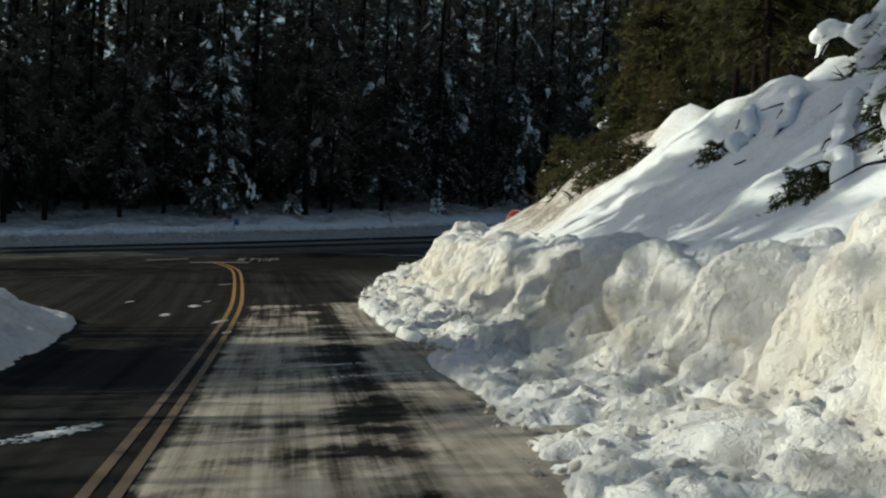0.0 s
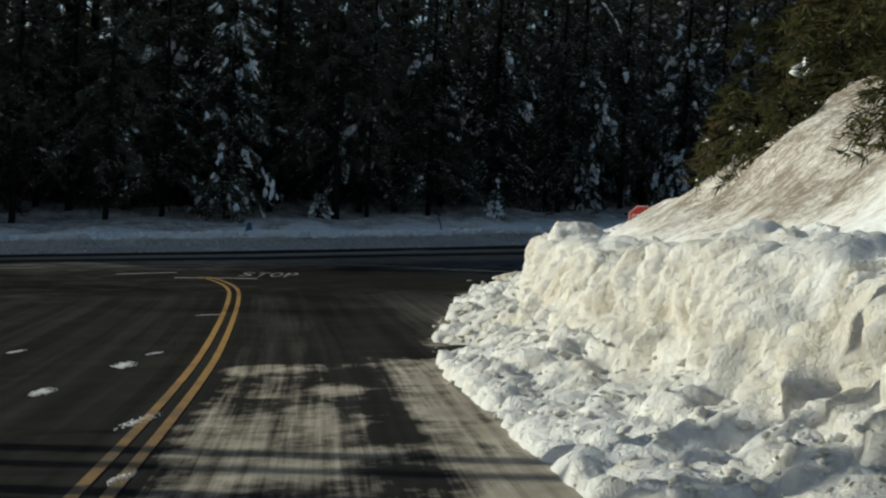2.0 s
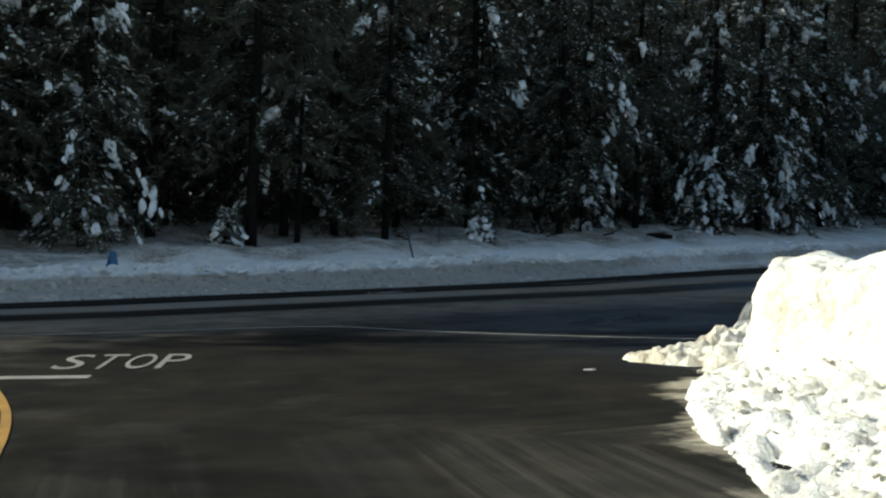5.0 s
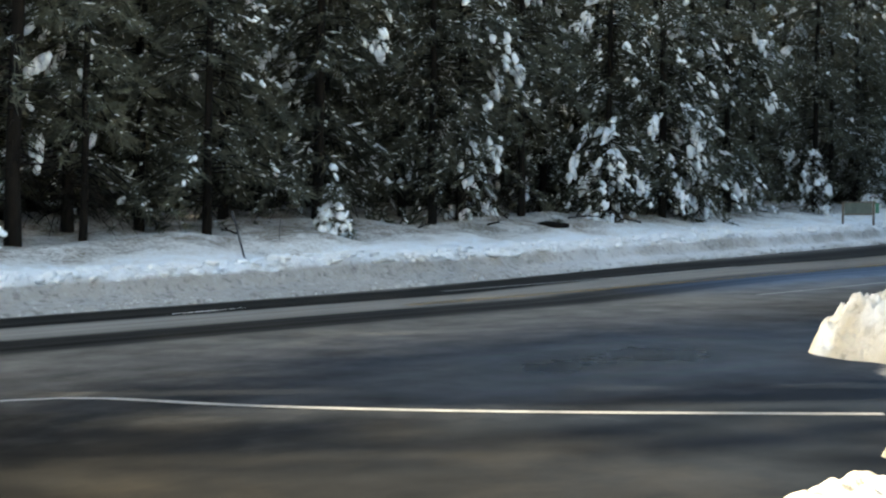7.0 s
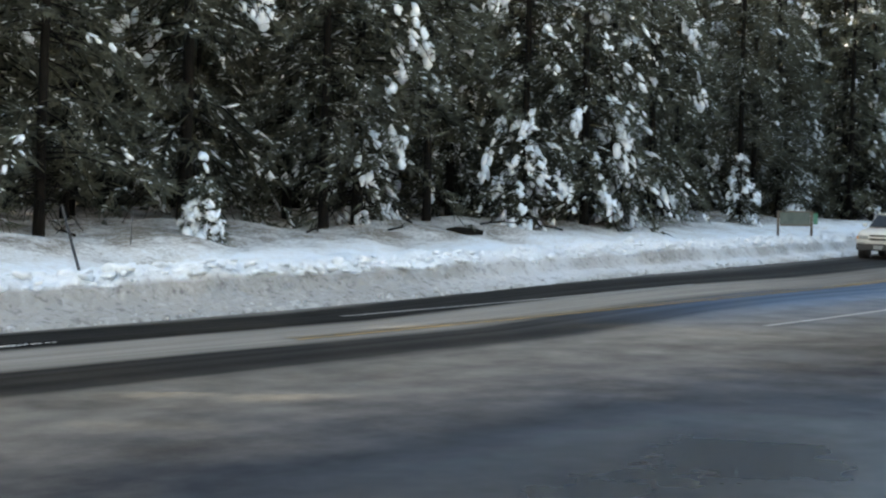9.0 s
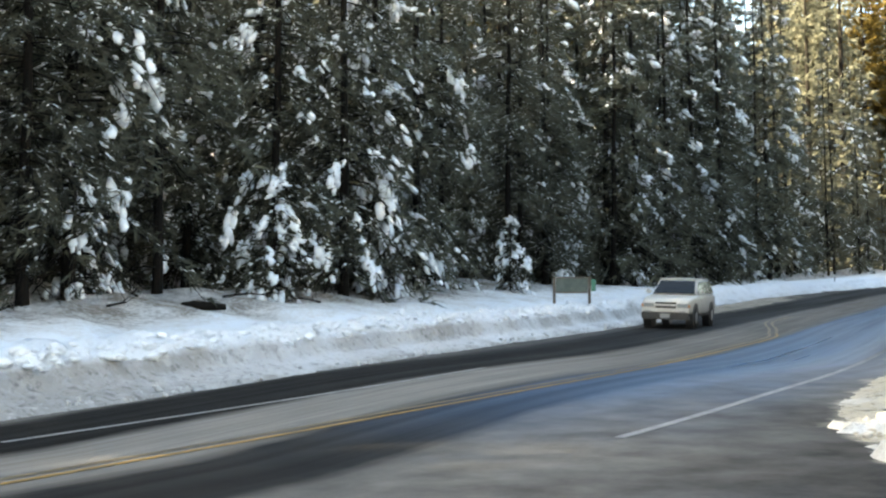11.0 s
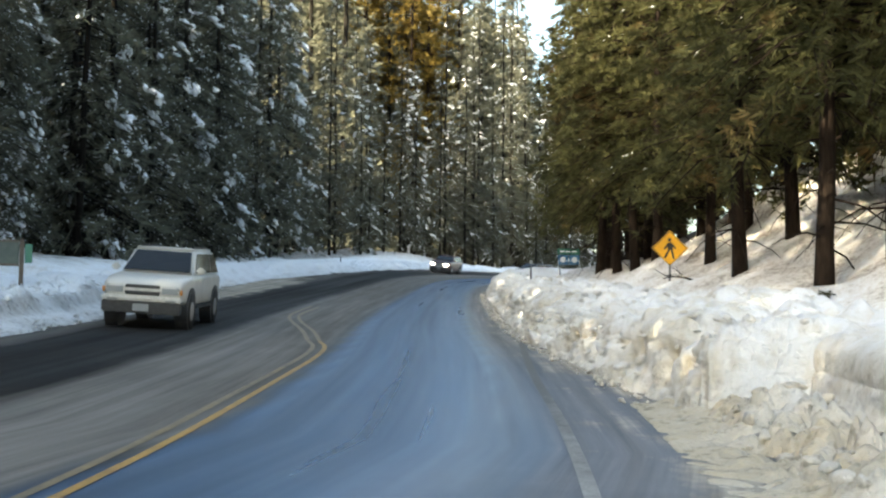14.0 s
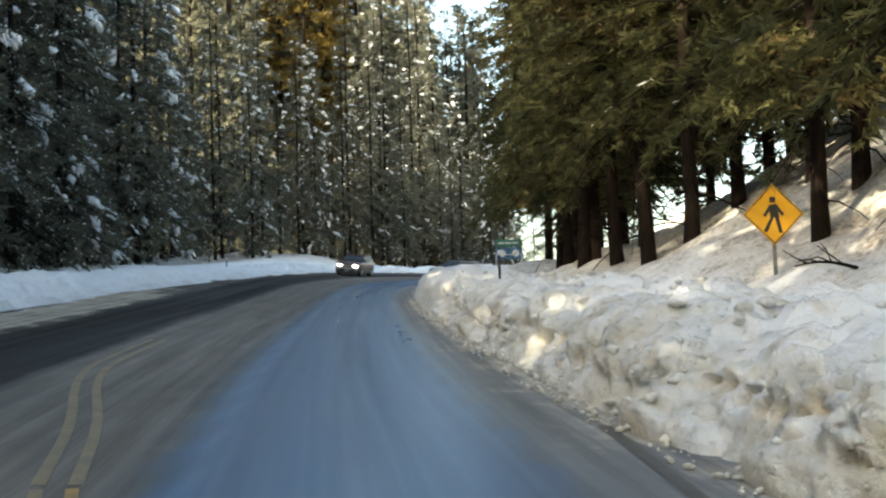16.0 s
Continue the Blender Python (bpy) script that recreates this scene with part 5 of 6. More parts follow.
for x, y, k, s in [(27.0, 24.0, 0, 0.75), (30.5, 27.5, 1, 0.7), (33.5, 31.0, 2, 0.7), (34.5, 36.0, 1, 0.6), (24.5, 17.0, 2, 0.8), (29.0, 20.5, 0, 0.85), (37.5, 38.5, 0, 0.7), (41.0, 43.5, 1, 0.75), (34, 25.5, 1, 0.9), (39, 33, 2, 0.9), (46, 46, 0, 0.8)]:
    plant((THIN_PINES + PINES[:1])[k], x, y, "pine_tree", "green pine standing behind the crest of the slope", "pines behind the crest", 31 * x, s)


def draped_limb(points, seed, thick=0.14, balls=0):
    """A bowed branch pressed down under a thick rounded load of snow, dark twigs below it."""
    r = np.random.default_rng(seed)
    x, y, _ = points[0]
    home = thing("snowy_branch", pose(x, y, float(land(x, y))), "bowed branch wrapped in a thick load of snow", "branch", "bowed branches on the slope")
    p = np.array(points, float)
    p = np.column_stack([np.interp(np.linspace(0, len(p) - 1, 90), np.arange(len(p)), p[:, k]) for k in range(3)])
    p[:, 2] = land(p[:, 0], p[:, 1]) + p[:, 2]
    p = p - [x, y, float(land(x, y))] + np.column_stack([0.09 * vnoise(np.arange(90) / 11.0, seed, k, seed + k) for k in range(3)])
    pile = Pile()
    girth = thick * (0.8 + 0.45 * vnoise(np.arange(90) / 9.0, seed, 0, seed)) * np.clip(np.minimum(np.arange(90), 89 - np.arange(90)) / 12, 0.25, 1)
    pile.add(*tube(p, 1.1 * girth, 12))
    child("snow_roll", pile.mesh("snow_roll", SNOW), home)
    for k in range(balls):
        size = r.uniform(1.1, 2.0) * thick
        v, f = blobs(p[[r.integers(6, 84)]] + r.normal(0, thick, (1, 3)) * [1, 1, 0.4], (r.normal(0, 0.1, (1, 3, 3)) + np.eye(3)[None] * [1.2, 1.2, 0.85]) * size, r, 0.05, 2)
        child("snow_lump", mesh_of("snow_lump", v, f, SNOW), home)
    wood = Pile()
    wood.add(*tube(p - [0, 0, 0.7 * thick], np.linspace(0.05, 0.02, len(p)), 4))
    for _ in range(26):
        a = p[r.integers(2, len(p) - 2)] - [0, 0, 0.7 * thick]
        c = a + [r.normal(0, 0.3), r.normal(0, 0.3), r.uniform(-0.5, -0.05)]
        wood.add(*tube([a, (a + c) / 2 + r.normal(0, 0.05, 3), c], [0.025, 0.018, 0.008], 4))
    child("limb", wood.mesh("limb", BARK), home)


draped_limb([(19.6, 17.9, 0.0), (19.2, 17.4, 0.12), (18.6, 16.9, 0.12), (17.9, 16.4, 0.05), (17.4, 16.0, -0.1)], 7, 0.13)
draped_limb([(19.9, 16.9, 0.0), (19.2, 16.2, 0.14), (18.2, 15.6, 0.1), (17.5, 15.3, -0.1)], 9, 0.12)
draped_limb([(17.6, 13.6, 0.1), (16.4, 12.9, 0.25), (15.0, 11.9, 0.25), (13.8, 10.9, 0.12), (12.8, 10.1, -0.1)], 11, 0.15)
draped_limb([(18.3, 13.2, 0.2), (17.0, 12.4, 0.35), (15.4, 11.3, 0.35), (14.0, 10.2, 0.15), (13.2, 9.5, -0.1)], 13, 0.16)
draped_limb([(22.0, 18.2, 0.25), (21.7, 17.4, 0.5), (21.3, 16.4, 0.55), (20.9, 15.2, 0.6), (20.6, 14.0, 0.6)], 15, 0.15, 9)
for x, y, s in ((15.4, 11.2, 0.55), (14.6, 10.2, 0.5), (16.4, 11.2, 0.6)):
    plant(SHRUB[1], x, y, "shrub", "sparse evergreen shrub poking out of the snowy slope", "shrubs on the slope", 53 * x, s, 0.2)["category"] = "shrub"


def dead_branch(x, y, length, turn, seed, lift=0.05):
    r = np.random.default_rng(seed)
    t = thing("dead_branch", pose(x, y, float(land(x, y)), 0, 0, turn), "bare dead branch lying on the snow", "branch", "branches on the snow")
    pile = Pile()
    w = np.linspace(0, 1, 6)
    spine = np.column_stack([w * length, np.cumsum(r.normal(0, 0.05, 6)), lift + 0.12 * np.sin(w * 2.5)])
    pile.add(*tube(spine, np.linspace(0.035, 0.01, 6), 5))
    for k in range(5):
        a = spine[r.integers(1, 5)]
        b = a + [r.uniform(0.1, 0.4), r.normal(0, 0.3), r.uniform(0.0, 0.35)]
        pile.add(*tube([a, (a + b) / 2 + r.normal(0, 0.03, 3), b], [0.015, 0.01, 0.005], 4))
    child("limb", pile.mesh("limb", BARK), t)


for i, (x, y, ln, turn) in enumerate([(104.5, 59.3, 1.6, 160), (102.6, 58.8, 1.0, 40), (57.8, 74.4, 1.5, 10), (59.4, 74.9, 1.2, 60), (63.0, 75.0, 1.7, -20), (54.0, 74.0, 1.3, 30), (46, 73, 1.1, 80), (72.5, 54.8, 1.2, 20), (66, 73.8, 1.0, 100), (86, 54.4, 0.9, 70)]):
    dead_branch(x, y, ln, turn, 40 + i)

log = thing("fallen_log", pose(61.15, 74.2, float(land(61.15, 74.2)) + 0.12, 0, 0, -30), "short dark log lying in the snow", "log")
pile = Pile()
pile.add(*tube([(-0.6, 0, 0), (-0.3, 0.02, 0.03), (0.2, 0, 0.02), (0.6, -0.02, 0)], [0.1, 0.13, 0.12, 0.08], 9))
child("stem", pile.mesh("stem", BARK), log)

# ---- signs and posts ----
STEEL = speckled("dull_steel", (0.14, 0.14, 0.14), (0.3, 0.3, 0.3), 12, 0.5, 0.8)
DARK_POST = speckled("dark_plastic", (0.015, 0.016, 0.018), (0.05, 0.05, 0.055), 12, 0.6)
WOOD_POST = speckled("weathered_wood", (0.06, 0.045, 0.035), (0.16, 0.13, 0.1), 9, 0.85, relief=0.01, stretch=(6, 6, 0.8))
SIGN_YELLOW = speckled("yellow_sheeting", (0.72, 0.34, 0.015), (0.8, 0.42, 0.03), 6, 0.45)
SIGN_BLACK = speckled("black_sheeting", (0.012, 0.012, 0.012), (0.03, 0.03, 0.03), 9, 0.5)
SIGN_RED = speckled("red_sheeting", (0.5, 0.03, 0.02), (0.62, 0.05, 0.03), 6, 0.4)
SIGN_WHITE = speckled("white_sheeting", (0.7, 0.7, 0.7), (0.82, 0.82, 0.82), 9, 0.45)
SIGN_GREEN = speckled("green_sheeting", (0.03, 0.14, 0.09), (0.05, 0.2, 0.13), 6, 0.45)
SIGN_BLUE = speckled("blue_sheeting", (0.04, 0.13, 0.25), (0.07, 0.2, 0.33), 6, 0.45)
BOARD_GREY = speckled("faded_green_board", (0.05, 0.068, 0.058), (0.1, 0.12, 0.1), 5, 0.6)


def ring(bm, sides, r0, r1, y0, y1, turn=0.0, z=0.0):
    """A flat frame between two regular outlines, facing -y."""
    a = [turn + 2 * math.pi * k / sides for k in range(sides)]
    rows = [[bm.verts.new((r * math.cos(q), y, z + r * math.sin(q))) for q in a] for r, y in ((r0, y0), (r1, y0), (r1, y1), (r0, y1))]
    for i in range(4):
        p, q = rows[i], rows[(i + 1) % 4]
        for k in range(sides):
            j = (k + 1) % sides
            bm.faces.new((p[k], p[j], q[j], q[k]))
    bmesh.ops.recalc_face_normals(bm, faces=bm.faces)
    return bm


def outline(sides, r, turn=0.0):
    return [(r * math.cos(turn + 2 * math.pi * k / sides), r * math.sin(turn + 2 * math.pi * k / sides)) for k in range(sides)]


def letters(text, width, height, material_, parent, m, name="lettering", depth=0.004):
    """Lettering as a mesh in the built-in font, stretched to width and height, lying in its own x-y plane."""
    cu = bpy.data.curves.new(name, "FONT")
    cu.body, cu.extrude = text, 0.0
    tmp = bpy.data.objects.new(name, cu)
    scene.collection.objects.link(tmp)
    me = bpy.data.meshes.new_from_object(tmp.evaluated_get(bpy.context.evaluated_depsgraph_get()))
    bpy.data.objects.remove(tmp)
    co = np.empty(3 * len(me.vertices), np.float32)
    me.vertices.foreach_get("co", co)
    co = co.reshape(-1, 3)
    lo, hi = co.min(0), co.max(0)
    co[:, 0] = (co[:, 0] - lo[0]) / (hi[0] - lo[0]) * width
    co[:, 1] = (co[:, 1] - lo[1]) / (hi[1] - lo[1]) * height
    me.vertices.foreach_set("co", co.ravel())
    me.materials.clear()
    me.materials.append(material_)
    ob = new(name, me)
    ob.parent = parent
    ob.matrix_basis = m
    return ob


# diamond warning sign; its face looks towards -x
wx, wy, wz = 89.2, 54.85, 5.55
ws = thing("warning_sign", pose(wx, wy, float(land(wx, wy)), 0, 0, -84), "yellow diamond warning sign with black symbol on a steel post", "road sign")
top = wz - float(land(wx, wy))
part("post", box(bmesh.new(), -0.03, 0.03, 0.012, 0.06, -0.4, top + 0.4, 0.006), STEEL, ws, "dull steel post")
part("panel", polyplate(bmesh.new(), [(x, top + z) for x, z in outline(4, 0.545)], -0.002, 0.01), SIGN_YELLOW, ws)
part("border", ring(bmesh.new(), 4, 0.50, 0.525, -0.006, -0.001, 0, top), SIGN_BLACK, ws, "thin black border")
bm = bmesh.new()
polyplate(bm, [(-0.075, top + 0.16), (0.06, top + 0.18), (0.10, top - 0.06), (-0.06, top - 0.06)], -0.006, -0.001)
polyplate(bm, [(-0.06, top - 0.06), (0.0, top - 0.06), (-0.13, top - 0.32), (-0.19, top - 0.29)], -0.006, -0.001)
polyplate(bm, [(0.02, top - 0.06), (0.09, top - 0.06), (0.15, top - 0.33), (0.085, top - 0.33)], -0.006, -0.001)
polyplate(bm, [(-0.075, top + 0.15), (-0.19, top - 0.02), (-0.15, top - 0.05), (-0.05, top + 0.07)], -0.006, -0.001)
polyplate(bm, [(0.06, top + 0.17), (0.19, top + 0.0), (0.15, top - 0.04), (0.05, top + 0.09)], -0.006, -0.001)
polyplate(bm, [(-0.06, top + 0.2), (0.04, top + 0.2), (0.04, top + 0.3), (-0.06, top + 0.3)], -0.006, -0.001)
part("symbol", bm, SIGN_BLACK, ws, "black bars of a plain symbol")

# red octagon behind the tall bank
sx, sy, sz = 30.73, 39.64, 1.95
ss = thing("stop_sign", pose(sx, sy, float(land(sx, sy)), 0, 0, -30), "red octagonal stop sign showing just above the snow bank", "road sign")
top = sz - float(land(sx, sy))
part("post", box(bmesh.new(), -0.03, 0.03, 0.012, 0.06, -0.6, top + 0.3, 0.006), STEEL, ss, "dull steel post")
part("panel", polyplate(bmesh.new(), [(x, top + z) for x, z in outline(8, 0.40, math.pi / 8)], -0.002, 0.01), SIGN_RED, ss)
part("border", ring(bmesh.new(), 8, 0.36, 0.385, -0.006, -0.001, math.pi / 8, top), SIGN_WHITE, ss, "white border")
letters("STOP", 0.56, 0.25, SIGN_WHITE, ss, Matrix.Translation((-0.28, -0.006, top - 0.125)) @ pose(0, 0, 0, 90))

# letters on the asphalt
road_word = thing("road_lettering", Matrix.Identity(4), "worn white word painted on the asphalt", "road marking", "road markings", "structure")
origin, right_way, up_way = Vector((24.04, 50.77)), Vector((0.84, -0.54)), Vector((0.52, 0.85))
for k, ch in enumerate("STOP"):
    o = letters(ch, 0.38, 2.0, LETTER_PAINT, road_word, Matrix.Identity(4), "letter")
    for v in o.data.vertices:
        q = origin + right_way * (0.47 * k + v.co.x) + up_way * v.co.y
        v.co = (q.x, q.y, float(gz(q.x, q.y)) + 0.009)


def slim_post(name, x, y, height, label, base=None, lean=(0, 0), mat=DARK_POST, band=True, r=0.035):
    z = float(land(x, y)) if base is None else base
    t = thing(name, pose(x, y, z), label, "post", "roadside posts")
    tip = Vector((lean[0], lean[1], height))
    part("shaft", rod(bmesh.new(), tip * -0.25, tip, r, r * 0.85), mat, t)
    if band:
        part("reflector", rod(bmesh.new(), tip * 0.82, tip * 0.93, r * 1.15, r * 1.1), SIGN_WHITE, t, "white reflector band")


slim_post("snow_stake", 43.75, 69.4, 1.25, "thin dark snow stake leaning over in the verge", 1.6, (-0.5, -0.1), r=0.03, band=False)
slim_post("marker_post", 90.3, 71.75, 1.1, "dark marker post at the end of a snow bank", 4.1)
slim_post("marker_post", 43.0, 51.7, 1.3, "dark marker post with a white band in low snow", None)
slim_post("marker_post", 100.36, 59.43, 1.15, "slim dark marker post on the snow bank", 4.8)
slim_post("marker_post", 47.0, 72.3, 0.7, "short twig-like stake in the verge", None, (0.05, 0.02), r=0.012, band=False)
slim_post("marker_post", 118.0, 60.6, 1.0, "slim dark marker post on the snow bank", None)
slim_post("marker_post", 141.0, 74.6, 1.0, "slim dark marker post beside the bend", None)

mk = thing("folding_marker", pose(32.35, 68.28, 0.98, 0, 0, 35), "small dark blue folding marker standing in roadside snow", "marker")
for s in (-1, 1):
    bm = box(bmesh.new(), -0.16, 0.16, -0.012, 0.012, -0.05, 0.5, 0.004)
    bmesh.ops.transform(bm, matrix=Matrix.Translation((0, 0, 0.0)) @ pose(0, s * 0.11, 0, s * 13), verts=bm.verts)
    part("panel", bm, SIGN_BLUE, mk)

# notice board on two posts behind the far bank
base = float(land(78.8, 71.2))
bd = thing("notice_board", pose(78.8, 71.2, base, 0, 0, -62), "faded grey-green notice board on two wooden posts", "notice board")
for s in (-0.66, 0.66):
    part("post", box(bmesh.new(), s - 0.05, s + 0.05, -0.05, 0.05, -0.5, 5.0 - base, 0.01), WOOD_POST, bd)
part("panel", box(bmesh.new(), -0.6, 0.6, -0.03, 0.02, 4.42 - base, 4.94 - base, 0.008), BOARD_GREY, bd)
for z in (4.4, 4.96):
    part("rail", box(bmesh.new(), -0.6, 0.6, -0.04, 0.03, z - 0.03 - base, z + 0.03 - base, 0.006), WOOD_POST, bd, "weathered wooden rail")
part("side_panel", box(bmesh.new(), 0.73, 0.9, -0.03, 0.02, 4.45 - base, 4.9 - base, 0.008), SIGN_GREEN, bd, "narrow green panel")

# guide sign beyond the pines
gs = thing("guide_sign", pose(138, 58.2, float(land(138, 58.2)), 0, 0, -80), "green guide sign over two blue panels on steel posts", "road sign")
base = float(land(138, 58.2))
mid = 8.45 - base
for s in (-0.6, 0.6):
    part("post", box(bmesh.new(), s - 0.04, s + 0.04, 0.025, 0.09, -0.5, mid + 0.55, 0.01), STEEL, gs)
part("panel", box(bmesh.new(), -0.78, 0.78, -0.02, 0.02, mid + 0.2, mid + 0.6, 0.008), SIGN_GREEN, gs, "green panel with pale border")
part("border", ring(bmesh.new(), 4, 1.0, 1.05, -0.028, -0.022, math.pi / 4, 0), SIGN_WHITE, gs)
gs.children[-1].matrix_basis = Matrix.Translation((0, 0, mid + 0.4)) @ Matrix.Diagonal((1.02, 1, 0.25, 1))
for x0, x1 in ((-0.74, -0.04), (0.04, 0.74)):
    pn = part("panel", box(bmesh.new(), x0, x1, -0.02, 0.02, mid - 0.5, mid + 0.16, 0.008), SIGN_BLUE, gs, "blue panel with white disc")
    bm = polyplate(bmesh.new(), [((x0 + x1) / 2 + x, mid - 0.17 + z) for x, z in outline(16, 0.2)], -0.028, -0.022)
    part("disc", bm, SIGN_WHITE, pn)
for x0, x1 in ((-0.6, -0.25), (-0.2, 0.15), (0.2, 0.58)):
    part("bar", box(bmesh.new(), x0, x1, -0.03, -0.022, mid + 0.35, mid + 0.45), SIGN_WHITE, gs, "plain pale bar")

# ---- vehicles ----
def paint(name, colour, rough=0.3):
    m, n, l, b = material(name, rough)
    mid, fine = noise_node(n, l, 1.6, 5, 0.65), noise_node(n, l, 25, 3, 0.6)
    f = math_node(n, l, "ADD", math_node(n, l, "MULTIPLY", mid, 0.7), math_node(n, l, "MULTIPLY", fine, 0.3))
    l.new(ramp_node(n, l, f, (0.4, colour), (0.68, tuple(0.75 * c + 0.05 for c in colour))), b.inputs["Base Color"])
    l.new(ramp_node(n, l, f, (0.35, rough), (0.7, min(1.0, rough + 0.35))), b.inputs["Roughness"])
    b.inputs["Coat Weight"].default_value = 0.3
    return m


CREAM, MAROON, SILVER = paint("cream_car_paint", (0.56, 0.54, 0.49)), paint("dark_car_paint", (0.06, 0.022, 0.02)), paint("grey_car_paint", (0.10, 0.11, 0.12))
TYRE = speckled("tyre_rubber", (0.012, 0.012, 0.012), (0.035, 0.033, 0.03), 14, 0.85)
TRIM = speckled("black_trim", (0.015, 0.015, 0.016), (0.035, 0.035, 0.036), 14, 0.55)
CHROME = speckled("dull_chrome", (0.38, 0.38, 0.37), (0.58, 0.58, 0.57), 14, 0.3, 0.35)
RIM = speckled("alloy_rim", (0.25, 0.25, 0.25), (0.42, 0.42, 0.42), 10, 0.4, 0.8)
GLASS, _, _, gb = material("tinted_window_glass", 0.06)
gb.inputs["Base Color"].default_value = (0.012, 0.014, 0.016, 1)
gb.inputs["Specular IOR Level"].default_value = 0.2
LENS, _, _, lb_ = material("headlamp_lens", 0.12)
lb_.inputs["Base Color"].default_value = (0.26, 0.27, 0.27, 1)
LAMP, _, _, lb_ = material("lit_headlamp", 0.2)
lb_.inputs["Emission Color"].default_value, lb_.inputs["Emission Strength"].default_value = (1.0, 0.9, 0.72, 1), 7.0
AMBER = speckled("amber_lens", (0.5, 0.16, 0.02), (0.6, 0.22, 0.03), 14, 0.3)


def loft(sections, bevel=0.06):
    """A closed body from cross-sections (x, half width, bottom, top) with rounded corners."""
    bm, rings = bmesh.new(), []
    for x, w, z0, z1 in sections:
        r = min(bevel, 0.4 * (z1 - z0), 0.4 * w)
        pts = []
        for cy, cz, a0 in ((w - r, z1 - r, 0), (-w + r, z1 - r, 90), (-w + r, z0 + r, 180), (w - r, z0 + r, 270)):
            for k in (0, 30, 60, 90):
                a = radians(a0 + k)
                pts.append((x, cy + r * math.cos(a), cz + r * math.sin(a)))
        rings.append([bm.verts.new(p) for p in pts])
    for p, q in zip(rings[:-1], rings[1:]):
        for k in range(16):
            j = (k + 1) % 16
            bm.faces.new((p[k], p[j], q[j], q[k]))
    bm.faces.new(rings[0])
    bm.faces.new(list(reversed(rings[-1])))
    bmesh.ops.recalc_face_normals(bm, faces=bm.faces)
    return bm


def pane(corners, thick=0.012):
    """A thin pane from four corners, in order round its edge."""
    bm = bmesh.new()
    c = [Vector(p) for p in corners]
    n = (c[1] - c[0]).cross(c[2] - c[1]).normalized() * thick
    a, b = [bm.verts.new(p) for p in c], [bm.verts.new(p + n) for p in c]
    bm.faces.new(a), bm.faces.new(b[::-1])
    for k in range(4):
        bm.faces.new((a[(k + 1) % 4], a[k], b[k], b[(k + 1) % 4]))
    bmesh.ops.recalc_face_normals(bm, faces=bm.faces)
    return bm


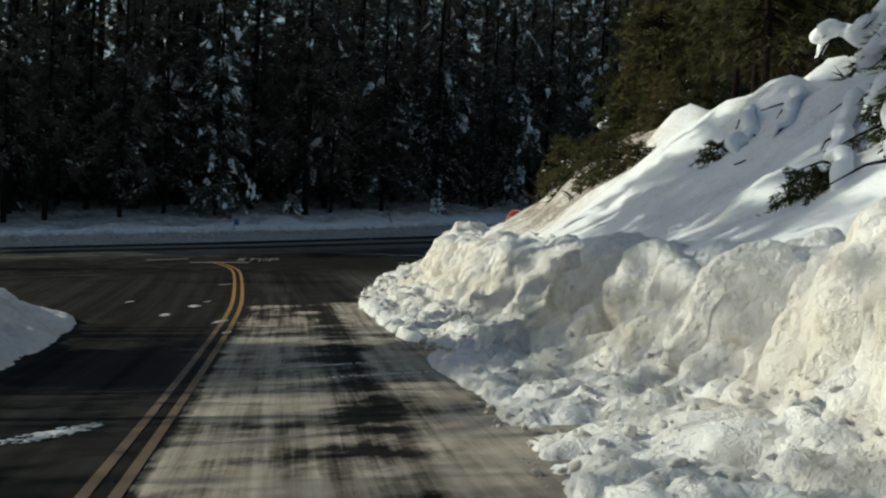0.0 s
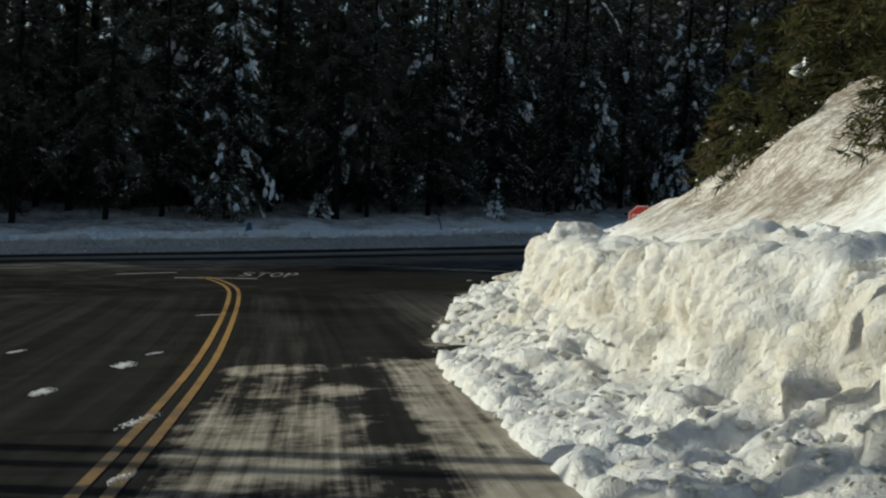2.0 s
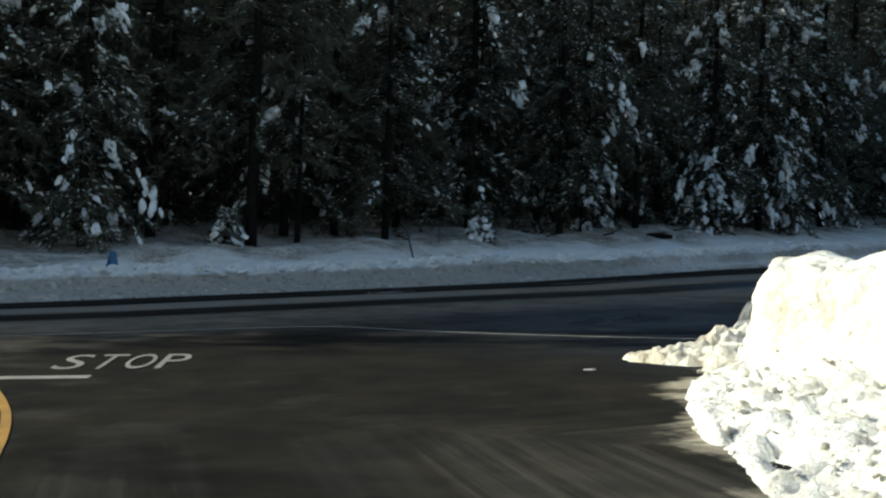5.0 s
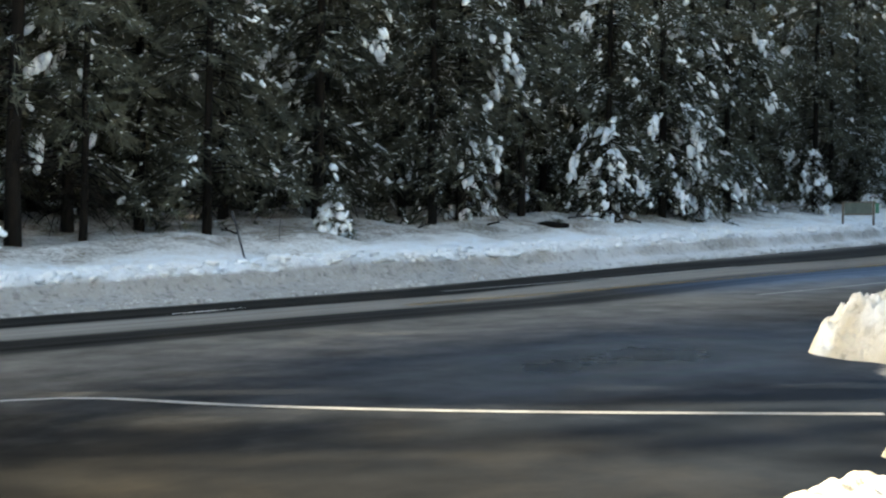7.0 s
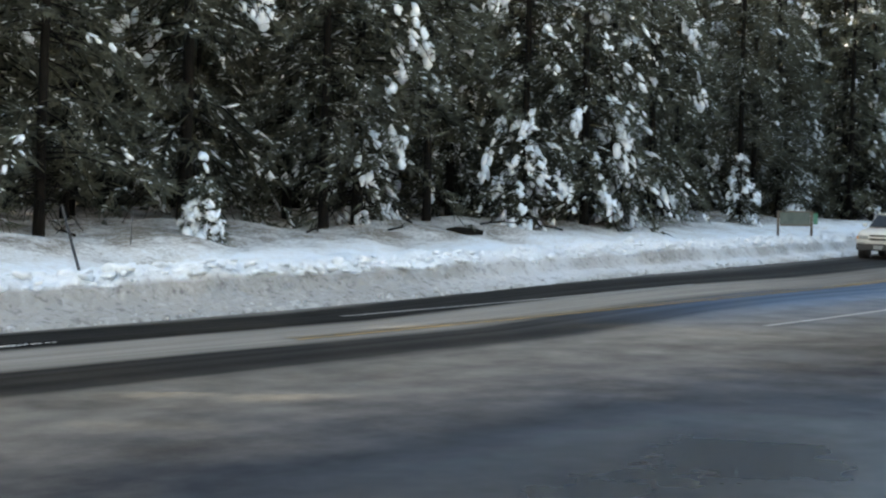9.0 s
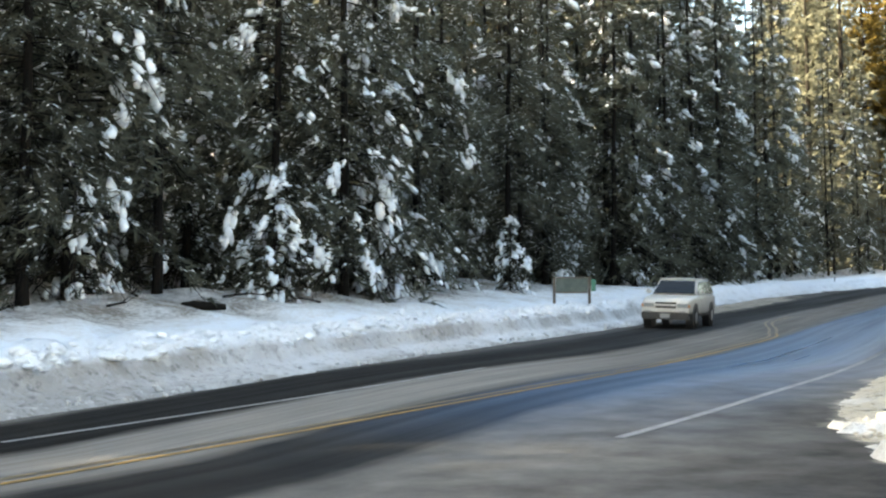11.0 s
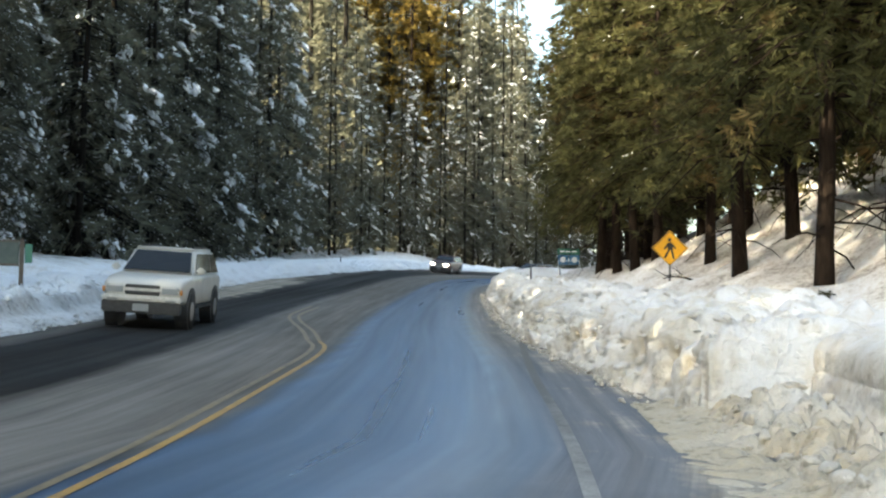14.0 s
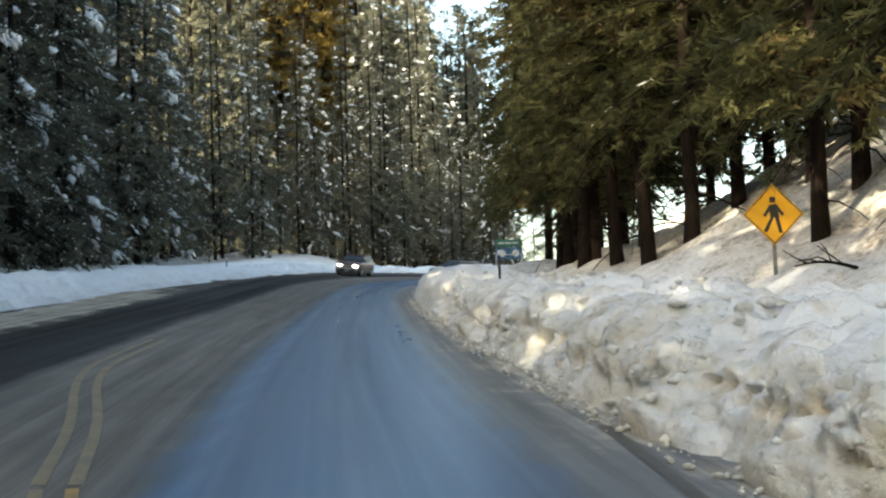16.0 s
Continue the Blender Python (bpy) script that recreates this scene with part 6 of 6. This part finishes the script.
def vehicle(name, m, label, category, body_paint, L=4.6, W=1.76, H=1.76, hood=1.06, wheel=0.37, clear=0.42, lit=False):
    """A four-door wagon, its front towards +x, standing on z = 0."""
    t = thing(name, m, label, category, "cars on the highway")
    h, belt = W / 2, hood + 0.085
    nose = L / 2
    cowl, roof0, roof1, tail = nose - 1.30, nose - 1.98, -nose + 0.42, -nose
    body = part("body", loft([(nose - 0.02, h * 0.86, clear + 0.2, hood - 0.16), (nose - 0.12, h * 0.95, clear + 0.1, hood - 0.06), (nose - 0.5, h * 0.99, clear, hood + 0.02),
                              (cowl, h, clear, belt), (0, h, clear, belt), (tail + 0.4, h, clear, belt), (tail + 0.06, h * 0.96, clear + 0.06, belt - 0.02), (tail, h * 0.9, clear + 0.16, belt - 0.1)], 0.09), body_paint, t, smooth=True)
    w0, w1 = h * 0.93, h * 0.78
    bm = bmesh.new()
    lower = [(cowl + 0.02, w0), (cowl + 0.02, -w0), (tail + 0.08, -w0), (tail + 0.08, w0)]
    upper = [(roof0, w1), (roof0, -w1), (roof1, -w1), (roof1, w1)]
    a = [bm.verts.new((x, y, belt - 0.04)) for x, y in lower]
    b = [bm.verts.new((x, y, H - 0.03)) for x, y in upper]
    for k in range(4):
        j = (k + 1) % 4
        bm.faces.new((a[k], a[j], b[j], b[k]))
    bm.faces.new(b)
    bm.faces.new(a[::-1])
    bmesh.ops.recalc_face_normals(bm, faces=bm.faces)
    bmesh.ops.bevel(bm, geom=[e for e in bm.edges], offset=0.045, segments=3, affect="EDGES")
    part("cabin", bm, body_paint, t, smooth=True)
    part("roof", box(bmesh.new(), roof1 - 0.02, roof0 + 0.04, -w1 + 0.03, w1 - 0.03, H - 0.05, H, 0.02), body_paint, t, smooth=True)

    def on(s, u, side):
        """A point on the cabin: s from back to front 0..1, u from belt to roof, on one side."""
        x = (tail + 0.08) * (1 - s) + (cowl + 0.02) * s
        xr = roof1 * (1 - s) + roof0 * s
        return Vector((x * (1 - u) + xr * u, side * (w0 * (1 - u) + w1 * u + 0.004), (belt - 0.04) * (1 - u) + (H - 0.03) * u))
    for side in (1, -1):
        for s0, s1 in ((0.03, 0.3), (0.34, 0.63), (0.66, 0.95)):
            q = [on(s0, 0.14, side), on(s1, 0.14, side), on(s1, 0.86, side), on(s0, 0.86, side)]
            part("side_window", pane(q if side < 0 else q[::-1]), GLASS, t, "dark tinted window")
        part("door_handle", box(bmesh.new(), 0.35, 0.53, side * h - 0.012, side * h + 0.022, belt - 0.16, belt - 0.12, 0.008), body_paint, t)
        part("side_mirror", box(bmesh.new(), cowl - 0.18, cowl - 0.02, side * (h + 0.06) - 0.09, side * (h + 0.06) + 0.09, belt + 0.03, belt + 0.17, 0.04), body_paint, t)
        part("running_board", box(bmesh.new(), -0.85, 0.85, side * h - 0.1, side * h + 0.03, clear - 0.06, clear, 0.01), TRIM, t)
        part("headlamp", box(bmesh.new(), nose - 0.1, nose + 0.005, side * h * 0.66 - 0.19, side * h * 0.66 + 0.19, hood - 0.33, hood - 0.15, 0.03), LAMP if lit else LENS, t, "lit headlamp" if lit else "clear headlamp")
        part("turn_signal", box(bmesh.new(), nose - 0.14, nose - 0.01, side * h * 0.93 - 0.03, side * h * 0.93 + 0.015, hood - 0.31, hood - 0.2, 0.01), AMBER, t, "amber lens")
        part("fog_lamp", box(bmesh.new(), nose - 0.02, nose + 0.085, side * h * 0.7 - 0.11, side * h * 0.7 + 0.11, clear + 0.08, clear + 0.16, 0.02), LENS, t)
        for x in (nose - 0.85, tail + 0.88):
            arch = rod(bmesh.new(), (x, side * (h - 0.25), wheel + 0.03), (x, side * (h + 0.012), wheel + 0.03), wheel + 0.09, None, 24)
            part("wheel_arch", arch, TRIM, t, "black wheel arch")
            wh = part("wheel", rod(bmesh.new(), (x, side * (h - 0.22), wheel), (x, side * (h + 0.025), wheel), wheel, None, 28), TYRE, t, "black tyre", True)
            part("rim", rod(bmesh.new(), (x, side * (h + 0.0), wheel), (x, side * (h + 0.034), wheel), wheel * 0.62, wheel * 0.5, 18), RIM, wh, "alloy rim")
    f = [(cowl + 0.0, -w0 * 0.9, belt + 0.04), (cowl + 0.0, w0 * 0.9, belt + 0.04), (roof0 + 0.05, w1 * 0.9, H - 0.1), (roof0 + 0.05, -w1 * 0.9, H - 0.1)]
    part("windscreen", pane([Vector(p) + Vector((0.03, 0, 0.012)) for p in f]), GLASS, t, "dark windscreen")
    r = [(tail + 0.08, w0 * 0.85, belt + 0.06), (tail + 0.08, -w0 * 0.85, belt + 0.06), (roof1, -w1 * 0.85, H - 0.12), (roof1, w1 * 0.85, H - 0.12)]
    part("rear_window", pane([Vector(p) + Vector((-0.03, 0, 0.01)) for p in r]), GLASS, t)
    part("grille", box(bmesh.new(), nose - 0.08, nose + 0.012, -h * 0.42, h * 0.42, hood - 0.34, hood - 0.13, 0.02), TRIM, t, "black grille")
    part("grille_bar", box(bmesh.new(), nose, nose + 0.03, -h * 0.44, h * 0.44, hood - 0.26, hood - 0.2, 0.012), CHROME, t, "chrome bar")
    part("bumper", box(bmesh.new(), nose - 0.1, nose + 0.1, -h * 0.98, h * 0.98, hood - 0.46, hood - 0.35, 0.04), CHROME, t, "dull chrome bumper")
    part("valance", box(bmesh.new(), nose - 0.12, nose + 0.07, -h * 0.95, h * 0.95, clear - 0.16, hood - 0.455, 0.03), TRIM, t, "black lower valance")
    part("number_plate", box(bmesh.new(), nose + 0.07, nose + 0.086, -0.16, 0.16, hood - 0.66, hood - 0.51, 0.004), LENS, t, "plain pale plate")
    part("rear_bumper", box(bmesh.new(), tail - 0.08, tail + 0.1, -h * 0.96, h * 0.96, clear + 0.02, clear + 0.2, 0.04), CHROME, t)
    part("underbody", box(bmesh.new(), tail + 0.3, nose - 0.3, -h * 0.8, h * 0.8, clear - 0.12, clear + 0.05, 0.03), TRIM, t)
    for s in (-1, 1):
        part("roof_rail", box(bmesh.new(), roof1 + 0.15, roof0 - 0.3, s * w1 * 0.82 - 0.02, s * w1 * 0.82 + 0.02, H - 0.005, H + 0.045, 0.01), TRIM, t)
    return t


def on_road(x, y, turn):
    """A pose on the road's surface with the front turned by that many degrees from +x."""
    a = radians(turn)
    fwd, left = Vector((math.cos(a), math.sin(a), 0)), Vector((-math.sin(a), math.cos(a), 0))
    fwd.z = float(gz(x + fwd.x, y + fwd.y) - gz(x - fwd.x, y - fwd.y)) / 2
    left.z = float(gz(x + left.x, y + left.y) - gz(x - left.x, y - left.y)) / 2
    fwd.normalize()
    up = fwd.cross(left).normalized()
    left = up.cross(fwd)
    m = Matrix((fwd, left, up)).transposed().to_4x4()
    m.translation = (x, y, float(gz(x, y)) + 0.005)
    return m


vehicle("estate_car", on_road(77.6, 66.65, 186.5), "cream off-road wagon with dull chrome bumper on the highway", "car", CREAM, 4.5, 1.68, 1.66, 1.02, 0.37, 0.47)
vehicle("estate_car", on_road(160.5, 69.0, 170.0), "dark red car with lit headlamps coming round the bend", "car", MAROON, 4.4, 1.76, 1.5, 0.95, 0.33, 0.3, True)
vehicle("estate_car", on_road(164.5, 61.6, 140.0), "dark grey car half hidden behind a snow bank", "car", SILVER, 4.6, 1.8, 1.62, 0.98, 0.34, 0.32)
